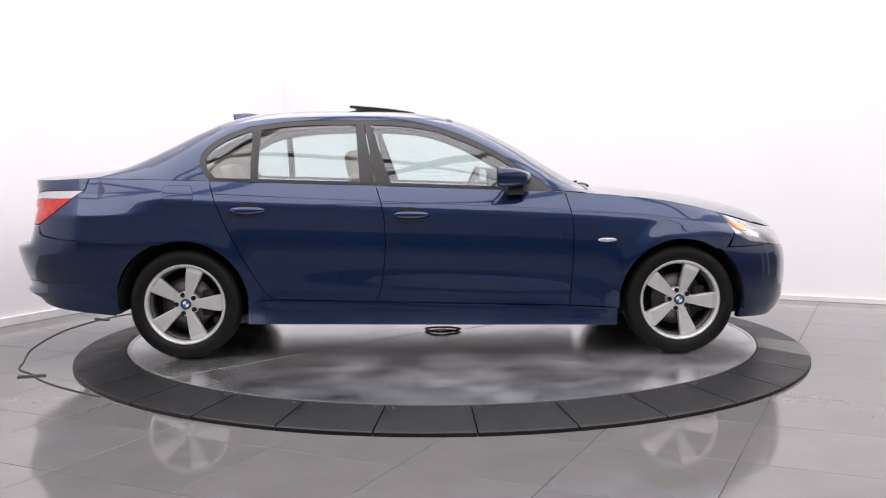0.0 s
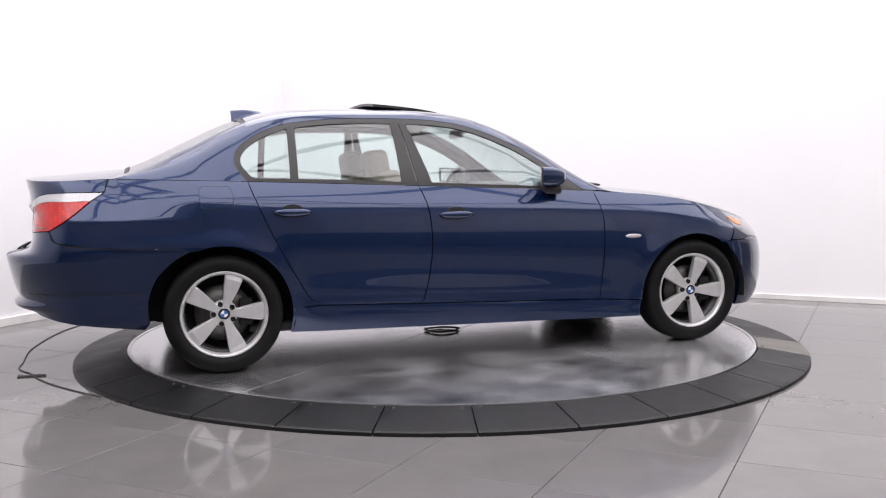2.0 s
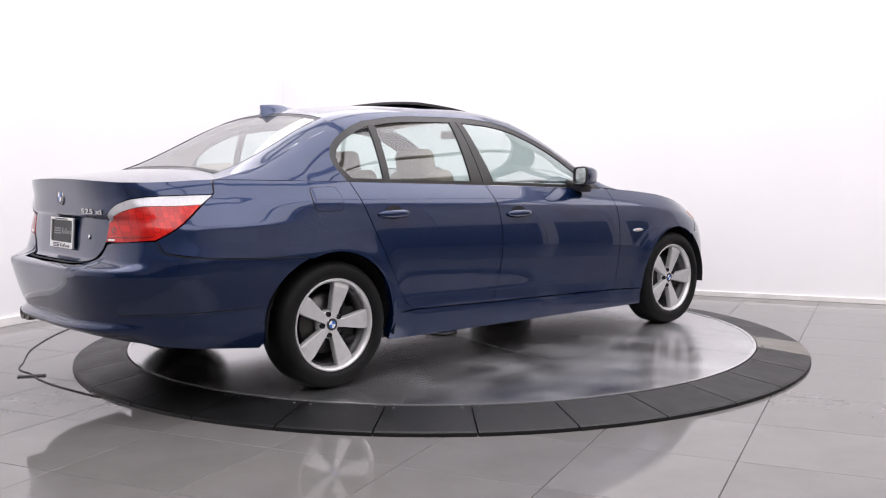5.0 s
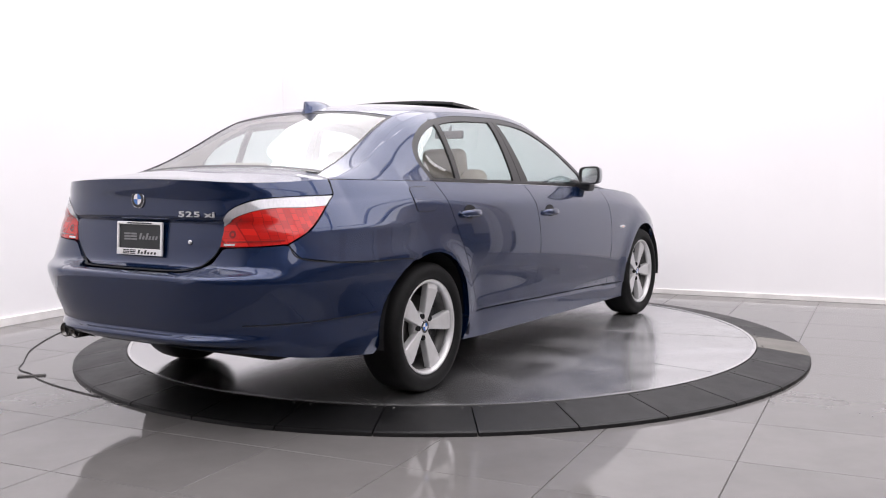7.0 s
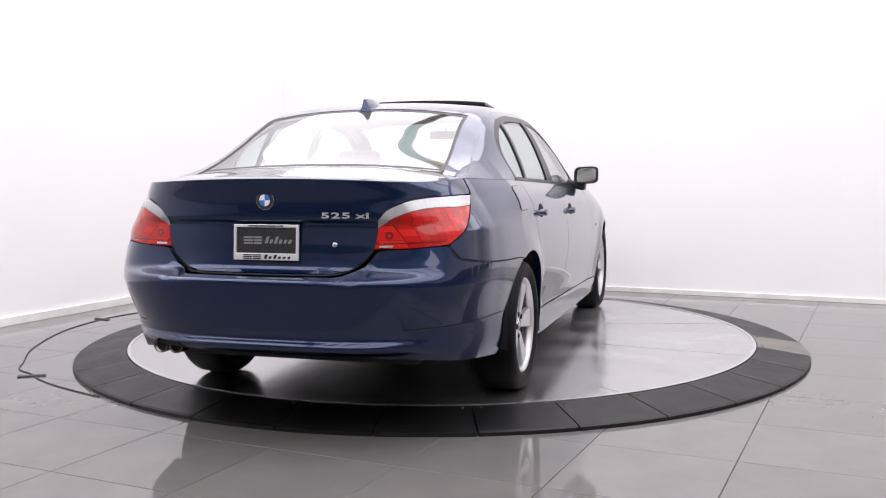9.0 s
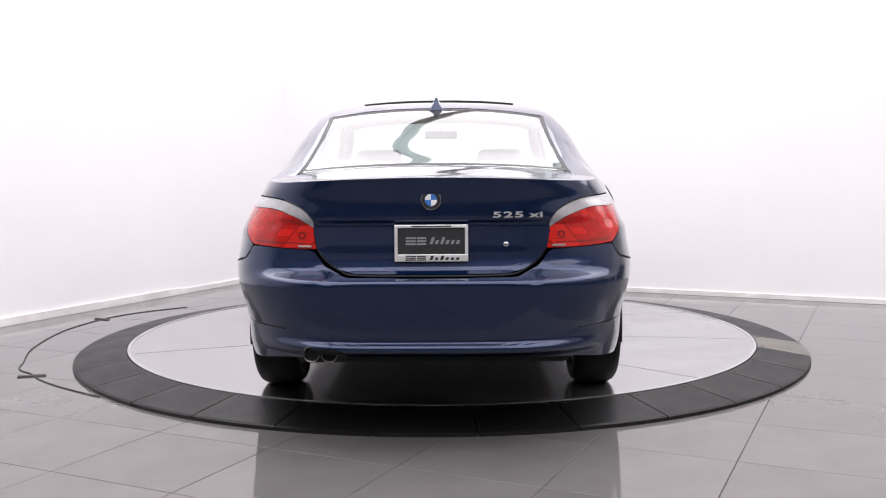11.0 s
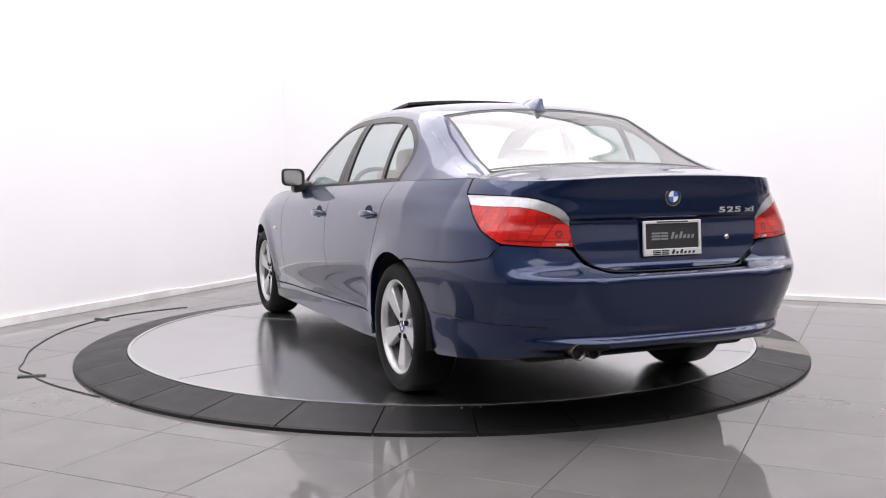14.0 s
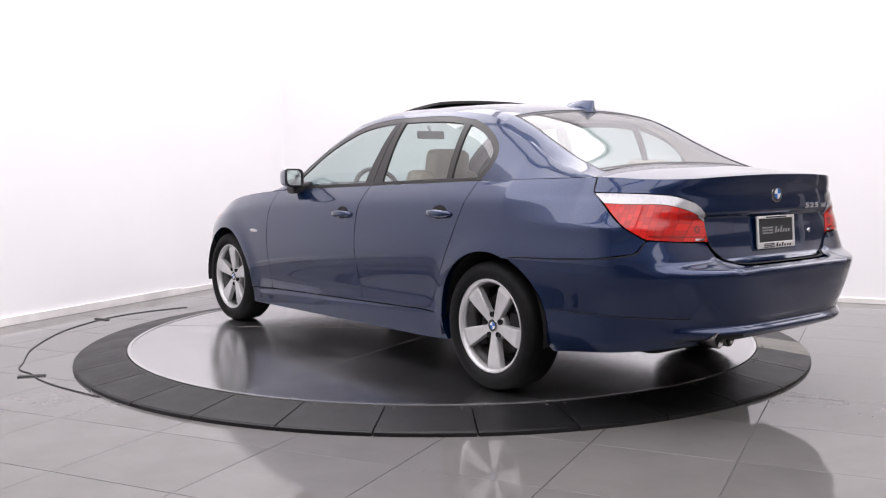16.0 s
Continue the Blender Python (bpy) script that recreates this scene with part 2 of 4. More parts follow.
def sheet_mesh(name, grid, f, side=1, lip=0.014, offset=0.0):
    """Maps a plan grid by f(a, b) to a curved sheet whose edges turn inwards by lip. side -1 mirrors it in y."""
    nu, nv = grid.shape[0], grid.shape[1]
    P = np.array([[f(*grid[i, j]) for j in range(nv)] for i in range(nu)], float)
    du = np.gradient(P, axis=0)
    dv = np.gradient(P, axis=1)
    N = np.zeros_like(P)
    e = 0.0012
    for i in range(nu):
        for j in range(nv):
            a, b = grid[i, j]
            n = np.cross(np.subtract(f(a + e, b), f(a - e, b)), np.subtract(f(a, b + e), f(a, b - e)))
            k = np.linalg.norm(n)
            N[i, j] = n / k if k > 1e-9 else (N[i, j - 1] if j else N[i - 1, j])
    mid = N.reshape(-1, 3).mean(0)
    if np.dot(mid, P.reshape(-1, 3).mean(0) - np.array([np.clip(P[..., 0].mean(), -1.3, 1.3), 0, 0.6])) < 0:
        N = -N
    P = P + N * offset
    verts = [tuple(p) for p in P.reshape(-1, 3)]
    idx = lambda i, j: i * nv + j
    faces = [(idx(i, j), idx(i + 1, j), idx(i + 1, j + 1), idx(i, j + 1)) for i in range(nu - 1) for j in range(nv - 1)]
    if lip:
        loop = ([(i, 0) for i in range(nu)] + [(nu - 1, j) for j in range(1, nv)]
                + [(i, nv - 1) for i in range(nu - 2, -1, -1)] + [(0, j) for j in range(nv - 2, 0, -1)])
        k0 = len(verts)
        for i, j in loop:
            verts.append(tuple(P[i, j]))
            verts.append(tuple(P[i, j] - N[i, j] * lip))
        m = len(loop)
        for k in range(m):
            a, b = k0 + 2 * k, k0 + 2 * ((k + 1) % m)
            faces.append((a, a + 1, b + 1, b))
    flip = np.dot(np.cross(du[nu // 2, nv // 2], dv[nu // 2, nv // 2]), N[nu // 2, nv // 2]) < 0
    if side < 0:
        verts = [(x, -y, z) for x, y, z in verts]
    if flip != (side < 0):
        faces = [q[::-1] for q in faces]
    me = bpy.data.meshes.new(name)
    me.from_pydata(verts, [], faces)
    return me


def both_sides(grid, mid):
    """Joins a plan grid that starts at the middle line with its mirror image."""
    g = grid.copy()
    k = 0 if abs(g[0, 0, 0] - mid) < abs(g[-1, 0, 0] - mid) else -1
    if k:
        g = g[::-1]
    g[0, :, 0] = mid
    h = g[::-1][:-1].copy()
    h[:, :, 0] = 2 * mid - h[:, :, 0]
    return np.concatenate([h, g])


def sheet(name, grid, f, material, parent, side=1, lip=0.014, offset=0.0, label=""):
    return part_mesh(name, sheet_mesh(name, grid, f, side, lip, offset), material, parent, label)


def tube_bm(points, r, n=8, bm=None):
    out = bm or bmesh.new()
    rings = []
    pts = [Vector(p) for p in points]
    for i, p in enumerate(pts):
        d = (pts[min(i + 1, len(pts) - 1)] - pts[max(i - 1, 0)]).normalized()
        s = d.cross(Vector((0, 0, 1)))
        s = s.normalized() if s.length > 1e-4 else Vector((1, 0, 0))
        t = s.cross(d)
        rings.append([out.verts.new(p + r * (math.cos(2 * math.pi * k / n) * s + math.sin(2 * math.pi * k / n) * t)) for k in range(n)])
    for a, b in zip(rings, rings[1:]):
        for k in range(n):
            out.faces.new((a[k], a[(k + 1) % n], b[(k + 1) % n], b[k]))
    out.faces.new(rings[0][::-1])
    out.faces.new(rings[-1])
    return out


# ---- the room ----
AX = radians(64.6)                       # the direction of one wall and of the tile joints
AV, BV = (math.cos(AX), math.sin(AX)), (math.sin(AX), -math.cos(AX))
CORNER = (-1.71, 4.03)
ROOM = Matrix(((-AV[0], BV[0], 0, CORNER[0]), (-AV[1], BV[1], 0, CORNER[1]), (0, 0, 1, 0), (0, 0, 0, 1)))
HEIGHT, LX, LY = 4.4, 12.0, 14.5         # width and depth of the room from its corner
WX, HY = 6.7, -6.0                       # where the white back wall ends, and how far the hall beside it goes back


def room_box(name, x0, x1, y0, y1, z0, z1, material, label, category, bevel=0.0):
    ob = part(name, box_bm(y0, y1, x0, x1, z0, z1, bevel), material, None, smooth=False, at=ROOM)
    return tagged(ob, label, category, kind="structure")


def build_room():
    room_box("wall_back", -0.15, WX, -0.15, 0.0, 0, HEIGHT, WALL, "smooth white painted studio wall behind the turntable", "wall")
    room_box("wall_left", -0.15, 0.0, 0.0, LY, 0, HEIGHT, WALL, "smooth white painted studio wall beside the turntable", "wall")
    room_box("wall_right_1", LX, LX + 0.15, HY, LY, 0, 1.45, DIM, "dark lower part of the far hall wall", "wall")
    room_box("wall_right_2", LX, LX + 0.15, HY, LY, 1.45, HEIGHT, HALL, "pale brownish upper part of the far hall wall", "wall")
    room_box("wall_hall_1", WX - 0.15, LX, HY - 0.15, HY, 0, 0.8, DIM, "dark lower part of the hall's end wall", "wall")
    room_box("wall_hall_2", WX - 0.15, LX, HY - 0.15, HY, 0.8, HEIGHT, HALL, "pale brownish upper part of the hall's end wall", "wall")
    room_box("wall_hall_3", WX - 0.15, WX, HY, -0.151, 0, HEIGHT, HALL, "brownish back of the studio wall towards the hall", "wall")
    room_box("wall_front_1", 0.0, LX, LY, LY + 0.15, 0, 1.6, DIM, "dim grey lower part of the wall behind the camera", "wall")
    room_box("wall_front_2", 0.0, LX, LY, LY + 0.15, 1.6, HEIGHT, HALL, "pale brownish upper part of the wall behind the camera", "wall")
    room_box("ceiling", -0.15, LX + 0.15, HY - 0.15, LY + 0.15, HEIGHT, HEIGHT + 0.1, CEIL, "white ceiling with bright light panels", "ceiling")
    room_box("baseboard", 0.0, 0.018, 0.002, 1.75, 0.0, 0.05, BASE_PAINT, "scuffed white baseboard along the wall", "baseboard", 0.004)
    room_box("baseboard", 0.0, 0.024, 1.752, LY, 0.0, 0.065, BASE_PAINT, "taller scuffed white baseboard along the wall", "baseboard", 0.004)
    room_box("baseboard", 0.026, WX, 0.0, 0.018, 0.0, 0.045, BASE_PAINT, "low white baseboard along the back wall", "baseboard", 0.004)
    room_box("floor", -0.15, LX + 0.15, HY - 0.15, LY + 0.15, -0.12, -0.006, GROUT, "dark grey grout bed under polished grey tiles", "floor")
    floor = bpy.data.objects["floor"]
    # 0.6 m tiles, joints parallel to the walls
    bm = box_bm(-0.2984, 0.2984, -0.2984, 0.2984, -0.0055, 0.0, 0.0012, 1)
    me = bpy.data.meshes.new("tile")
    bm.to_mesh(me)
    bm.free()
    me.materials.append(TILE)
    b_org = -CORNER[0] * BV[0] - CORNER[1] * BV[1] + 0.41
    a_org = CORNER[0] * AV[0] + CORNER[1] * AV[1] + 0.15
    extra = []
    for i in range(-1, int(LX / 0.6) + 1):
        for j in range(-11, int(LY / 0.6) + 1):
            x = (b_org % 0.6) + 0.6 * i + 0.3
            y = (a_org % 0.6) + 0.6 * j + 0.3
            if not (-0.3 < x < LX and (-0.3 if x < WX else HY) < y < LY):
                continue
            if x < 8.6 and -0.3 < y < 8.6:
                t = new("tile", me)
                t.parent = floor
                t.location = (y, x, 0)
            else:
                extra.append((x, y))
    bm = bmesh.new()
    for x, y in extra:
        box_bm(y - 0.2984, y + 0.2984, x - 0.2984, x + 0.2984, -0.0055, 0.0, bm=bm)
    t = part("tiles", bm, TILE, floor, smooth=False)
    tagged(t, kind="stuff")


def build_hall():
    """Plain steel columns and pale wall panels of the hall, which the paintwork mirrors."""
    for x, y in ((WX + 0.35, -0.2), (WX + 2.6, -0.2), (WX + 4.6, -0.2)):
        bm = box_bm(y - 0.09, y + 0.09, x - 0.09, x - 0.075, 0.0, HEIGHT - 0.002, 0.002)
        box_bm(y - 0.09, y + 0.09, x + 0.075, x + 0.09, 0.0, HEIGHT - 0.002, 0.002, bm=bm)
        box_bm(y - 0.006, y + 0.006, x - 0.075, x + 0.075, 0.0, HEIGHT - 0.002, bm=bm)
        c = part("hall_column", bm, BASE_PAINT, smooth=False, at=ROOM)
        tagged(c, "plain white steel column at the edge of the hall", "column", "hall columns")
    spots = [(LX - 0.03, y, 1) for y in (-3.0, 0.2, 3.4, 6.6, 9.8)] + [(x, HY + 0.03, 0) for x in (8.0, 10.4)]
    for x, y, along_y in spots:
        hx, hy = (0.02, 1.1) if along_y else (0.85, 0.02)
        bm = box_bm(y - hy, y + hy, x - hx, x + hx, 1.5, 2.9, 0.006)
        p = part("wall_panel", bm, BASE_PAINT, smooth=False, at=ROOM)
        tagged(p, "pale plain panel on the brownish hall wall", "panel", "hall panels")


def build_lights():
    """Broad diffuser panels under the ceiling, each with its lamp."""
    # the last two are unseen, added only to brighten the hall's walls
    spots = [(x, y) for x in (1.2, 3.9, 6.6, 9.3) for y in (1.7, 5.1, 8.5)] + [(8.2, -2.0), (10.7, -2.0)]
    for x, y in spots:
        th = empty("ceiling_light", ROOM @ pose(y, x, HEIGHT))
        tagged(th, "broad white ceiling light panel in a thin frame", "light", "ceiling lights")
        bm = bmesh.new()
        for s in (-1, 1):
            box_bm(s * 1.63 - 0.02, s * 1.63 + 0.02, -1.30, 1.30, -0.09, -0.001, bm=bm)
            box_bm(-1.61, 1.61, s * 1.28 - 0.02, s * 1.28 + 0.02, -0.09, -0.001, bm=bm)
        part("frame", bm, BASE_PAINT, th, smooth=False)
        ld = bpy.data.lights.new("panel", "AREA")
        ld.shape, ld.size, ld.size_y, ld.energy = "RECTANGLE", 3.2, 2.5, LAMP
        ld.color = (1.0, 0.956, 1.0)
        lo = new("lamp", ld)
        lo.parent = th
        lo.location = (0, 0, -0.05)


LAMP = 79.0
build_lights()
build_room()
build_hall()


# ---- the turntable ----
DECK = 0.06                                # height of the turning deck over the floor
R_DECK, R_RING = 2.029, 2.341


def build_turntable():
    th = empty("turntable_ramp")
    tagged(th, "fixed black rubber ramp ring of bolted panels round the turntable", "turntable")
    n = 32
    a0, a1 = radians(0.09), radians(11.25 - 0.09)
    bm = bmesh.new()
    prof = [(2.034, 0.0), (2.034, DECK - 0.002), (2.04, DECK), (2.325, 0.022), (2.338, 0.016), (2.341, 0.002), (2.341, 0.0)]
    rows = []
    for k in range(5):
        a = a0 + (a1 - a0) * k / 4
        rows.append([bm.verts.new((r * math.cos(a), r * math.sin(a), z)) for r, z in prof])
    for r, q in zip(rows, rows[1:]):
        for i in range(len(prof) - 1):
            bm.faces.new((r[i], r[i + 1], q[i + 1], q[i]))
    bm.faces.new(rows[0])
    bm.faces.new(rows[-1][::-1])
    bmesh.ops.recalc_face_normals(bm, faces=bm.faces)
    me = bpy.data.meshes.new("ramp_panel")
    bm.to_mesh(me)
    bm.free()
    me.materials.append(RING)
    worn = me.copy()
    worn.materials.clear()
    worn.materials.append(RING_WORN)
    bolt = lathe_bm([(0.0, 0.004), (0.006, 0.003), (0.008, 0.0), (0.008, -0.004)], 10, "z")
    bme = bpy.data.meshes.new("bolt")
    bolt.to_mesh(bme)
    bolt.free()
    bme.materials.append(STEEL)
    for k in range(n):
        at = pose(0, 0, 0, 0, 0, -86.25 + 11.25 * k)
        isworn = k == 6
        p = new("ramp_panel", worn if isworn else me)
        p.parent = th
        p.matrix_basis = at
        if isworn:
            tagged(p, "worn greyish ramp panel")
        for r, a in ((2.062, 1.2), (2.062, 10.0)):
            b = new("bolt", bme)
            b.parent = p
            b.location = (r * math.cos(radians(a)), r * math.sin(radians(a)), DECK - (r - 2.04) * 0.133 + 0.0005)
    deck = empty("turntable_deck", pose(0, 0, 0))
    tagged(deck, "round smeared steel turntable deck with a bright edge", "turntable")
    bm = lathe_bm([(0.0, DECK), (0.4, DECK), (0.9, DECK), (1.4, DECK), (2.008, DECK), (2.008, 0.0)], 128, "z")
    part("plate", bm, DISC, deck, smooth=False)
    bm = lathe_bm([(2.009, 0.0), (2.009, DECK + 0.003), (2.028, DECK + 0.003), (2.030, 0.0)], 128, "z", closed=True)
    part("edge_band", bm, RIM_STEEL, deck, "bright steel edge band", smooth=False)
    for (xa, ya), (xb, yb) in (((-0.02, -0.05), (-0.36, -1.95)), ((-0.15, -0.05), (-1.47, -1.36)), ((0.40, -0.1), (0.77, -1.84)),
                               ((-0.02, 0.05), (-0.75, 1.84)), ((0.15, 0.05), (1.47, 1.36))):
        d = math.hypot(xb - xa, yb - ya)
        s = part("seam", box_bm(0, d, -0.003, 0.003, DECK - 0.004, DECK + 0.0012), RIM_STEEL, deck, smooth=False,
                 at=pose(xa, ya, 0, 0, 0, math.degrees(math.atan2(yb - ya, xb - xa))))
    pts = [(0.11 * math.cos(0.55 * i) * (1 + 0.15 * math.sin(1.7 * i)), 0.10 * math.sin(0.55 * i), DECK + 0.007 + 0.004 * abs(math.sin(0.9 * i))) for i in range(26)]
    part("cable_end", tube_bm(pts, 0.006, 6), CABLE, deck, "loose coil of black cable at the deck's centre")
    return deck


# ---- the car: x forward, y to its left, z up from the deck ----
RA, FA, HUB_Z, R_TYRE = -1.444, 1.444, 0.322, 0.322
X_R, X_F = -1.55, 1.35                     # where the corners begin to turn in
ARC_R, ARC_F = 1.5, 1.45                   # length of the turn from there to the middle of the tail and of the nose


def arc_table(n, a, b):
    phi = np.linspace(0, math.pi / 2, 400)
    fx, fy = np.sin(phi) ** (2 / n), np.cos(phi) ** (2 / n)
    d = np.r_[0, np.cumsum(np.hypot(np.diff(fx) * a, np.diff(fy) * b))]
    return d / d[-1], fx, fy


TAIL_ARC = arc_table(4.0, 0.95, 0.88)
TAIL_ARC_LOW = arc_table(3.3, 0.95, 0.88)
NOSE_ARC = arc_table(2.5, 0.90, 0.88)
Z_BELT = Line((-3.05, 1.063), (-2.80, 1.061), (-2.60, 1.055), (-2.48, 1.050), (-2.38, 1.047), (-2.25, 1.047), (-2.0, 1.056), (-1.75, 1.050), (-1.3, 1.037),
              (-0.35, 1.004), (0.675, 0.962), (0.9, 0.950), (1.1, 0.934), (1.35, 0.905), (1.6, 0.866), (1.8, 0.822), (2.05, 0.765), (2.35, 0.715), (2.8, 0.70))
W_MAX = Line((-2.2, 0.893), (-1.7, 0.906), (-1.2, 0.912), (-0.3, 0.915), (0.6, 0.915), (1.2, 0.915), (1.8, 0.905))
G_SIDE = Line((0, 0.902), (0.02, 0.919), (0.05, 0.941), (0.088, 0.9655), (0.102, 0.972), (0.15, 0.983), (0.27, 0.997), (0.35, 1.0), (0.42, 0.9955),
              (0.48, 0.9875), (0.55, 0.976), (0.60, 0.969), (0.65, 0.9655), (0.70, 0.964), (0.76, 0.960), (0.85, 0.935))
SILL_STEP = Line((0.60, 0.0), (0.65, 0.002), (0.663, 0.003), (0.671, 0.001), (0.682, 0.004), (0.72, 0.004), (0.78, 0.006), (0.85, 0.014))
XE_TAIL = Line((0.20, -2.40), (0.28, -2.435), (0.335, -2.475), (0.355, -2.540), (0.375, -2.560), (0.388, -2.557), (0.400, -2.532), (0.45, -2.548), (0.52, -2.563),
               (0.60, -2.575), (0.640, -2.580), (0.656, -2.568), (0.668, -2.515), (0.680, -2.470), (0.71, -2.450), (0.80, -2.437), (0.878, -2.429), (0.890, -2.447),
               (0.97, -2.452), (1.02, -2.464), (1.07, -2.474))
XE_CORNER = Line((0.20, -2.42), (0.30, -2.465), (0.36, -2.492), (0.45, -2.520), (0.55, -2.533), (0.62, -2.529), (0.68, -2.514), (0.74, -2.494), (0.80, -2.474),
                 (0.88, -2.454), (0.97, -2.452), (1.02, -2.464), (1.07, -2.474))
XE_NOSE = Line((0.12, 2.05), (0.17, 2.17), (0.25, 2.25), (0.35, 2.275), (0.50, 2.285), (0.60, 2.27), (0.70, 2.22), (0.80, 2.12), (0.9, 2.0))
Z_RAIL = Line((-2.0, 1.057), (-1.9, 1.084), (-1.75, 1.134), (-1.58, 1.212), (-1.4, 1.305), (-1.23, 1.375), (-1.05, 1.413), (-0.8, 1.432), (-0.4, 1.436),
              (-0.1, 1.420), (0.1, 1.380), (0.3, 1.300), (0.5, 1.188), (0.667, 1.075), (0.8, 0.993), (0.9, 0.950))
Y_RAIL = Line((-2.0, 0.735), (-1.75, 0.692), (-1.4, 0.632), (-1.1, 0.615), (-0.5, 0.605), (0.0, 0.612), (0.3, 0.645), (0.6, 0.715), (0.9, 0.815))
Z_MID = Line((-2.0, 1.082), (-1.93, 1.116), (-1.8, 1.172), (-1.6, 1.272), (-1.4, 1.367), (-1.25, 1.423), (-1.1, 1.452), (-0.9, 1.469), (-0.6, 1.477),
             (-0.3, 1.473), (-0.1, 1.458), (0.1, 1.424), (0.25, 1.378), (0.45, 1.288), (0.65, 1.173), (0.85, 1.05), (0.98, 0.982), (1.05, 0.945))
Z_TRUNK = Line((-2.475, 1.063), (-2.43, 1.070), (-2.3, 1.080), (-2.1, 1.100), (-1.93, 1.114), (-1.85, 1.117))
Z_HOOD = Line((0.9, 0.965), (1.1, 0.970), (1.4, 0.948), (1.7, 0.905), (1.95, 0.848), (2.1, 0.79), (2.2, 0.72))


def lower(s, z):
    """The skin below the waistline: s runs along the car and round its corners."""
    flip = 1
    if s < X_R - ARC_R:
        s, flip = 2 * (X_R - ARC_R) - s, -1
    if s > X_F + ARC_F:
        s, flip = 2 * (X_F + ARC_F) - s, -1
    zb = Z_BELT(s)
    x0 = min(max(s, X_R), X_F)
    w = W_MAX(x0) * G_SIDE(max(0.0, zb - z))
    for ax in (RA, FA):
        r = math.hypot(x0 - ax, z - HUB_Z)
        w += 0.015 * math.exp(-(max(0.0, r - 0.365) / 0.075) ** 2) * min(1.0, max(0.0, (z - 0.22) / 0.12))
    k = min(1.0, max(0.0, (1.04 - abs(x0)) / 0.16))
    w += k * k * (3 - 2 * k) * SILL_STEP(zb - z)
    if s < X_R:
        q, (d, fx, fy) = min(1.0, (X_R - s) / ARC_R), TAIL_ARC
        w *= 1 - (0.026 + 0.062 * min(1.0, max(0.0, (z - 0.84) / 0.13))) * min(1.0, q / 0.27)
        d2, fx2, fy2 = TAIL_ARC_LOW
        k = min(1.0, max(0.0, (z - 0.44) / 0.18))
        fa, fb = k * np.interp(q, d, fx) + (1 - k) * np.interp(q, d2, fx2), k * np.interp(q, d, fy) + (1 - k) * np.interp(q, d2, fy2)
        c = min(1.0, max(0.0, (q - 0.46) / 0.30))
        c = c * c * (3 - 2 * c)
        return (X_R + (XE_CORNER(z) - X_R) * fa + (XE_TAIL(z) - XE_CORNER(z)) * c, flip * w * fb, z)
    if s > X_F:
        q, (d, fx, fy) = min(1.0, (s - X_F) / ARC_F), NOSE_ARC
        return (X_F + (XE_NOSE(z) - X_F) * np.interp(q, d, fx), flip * w * np.interp(q, d, fy), z)
    return (s, w, z)


def tail_s(y, w=0.87):
    """The place along the skin where the tail has the half width y."""
    d, fx, fy = TAIL_ARC
    return X_R - ARC_R * float(np.interp(-y / w, -fy, d))


def tail_x(x, xe=-2.44):
    """The place along the skin where the tail corner has reached back to x."""
    d, fx, fy = TAIL_ARC
    return X_R - ARC_R * float(np.interp((X_R - x) / (X_R - xe), fx, d))


def soft_rail(x):
    """How far the roof rail is rounded down."""
    return 0.020 * min(1.0, max(0.0, (Z_RAIL(x) - Z_BELT(x)) / 0.12))


def z_edge(x):
    return Z_RAIL(x) - soft_rail(x)


def upper(x, z):
    """The greenhouse side between waistline and roof rail."""
    zb = Z_BELT(x)
    ze = max(z_edge(x), zb + 0.001)
    t = min(1.0, max(0.0, (z - zb) / (ze - zb)))
    k = min(1.0, (ze - zb) / 0.3)
    yb = lower(x, zb)[1] - 0.012 * min(1.0, (ze - zb) / 0.1)
    return (x, yb + (Y_RAIL(x) - yb) * t + k * (0.112 * t * (1 - t) + 0.15 * t ** 4 * (1 - t)), z)


def top(x, e):
    """Roof, rear window and windscreen: e is the share of the half width."""
    ze = Z_RAIL(x) if x < 0.9 else Z_BELT(x)
    drop = soft_rail(x) if x < 0.9 else 0.0
    return (x, e * Y_RAIL(x), ze + (max(Z_MID(x), ze) - ze) * (1 - abs(e) ** 2.3) - drop * max(0.0, (abs(e) - 0.87) / 0.13) ** 2)


def arch(ax, r, a0, a1, n=24):
    """Points on a wheel arch from angle a0 to a1."""
    return [(ax + r * math.cos(radians(a0 + (a1 - a0) * i / n)), HUB_Z + r * math.sin(radians(a0 + (a1 - a0) * i / n))) for i in range(n + 1)]


def along(f, a, b, n=30):
    return [(a + (b - a) * i / n, f(a + (b - a) * i / n)) for i in range(n + 1)]


def fixed(v, a, b, n=12):
    return [(v, a + (b - a) * i / n) for i in range(n + 1)]


B_GAP = rounded([(-0.345, 0.330), (-0.318, 0.36), (-0.290, 0.50), (-0.276, 0.68), (-0.290, 0.86), (-0.332, Z_BELT(-0.332))])
C_GAP = rounded([(-0.90, 0.348), (-0.975, 0.385), (-1.04, 0.49), (-1.11, 0.61), (-1.20, 0.79), (-1.268, 0.95), (-1.298, Z_BELT(-1.298))])
A_GAP = rounded([(0.797, 0.298), (0.806, 0.45), (0.814, 0.70), (0.806, 0.82), (0.772, Z_BELT(0.772))])
R_ARCH, F_ARCH = 0.372, 0.362


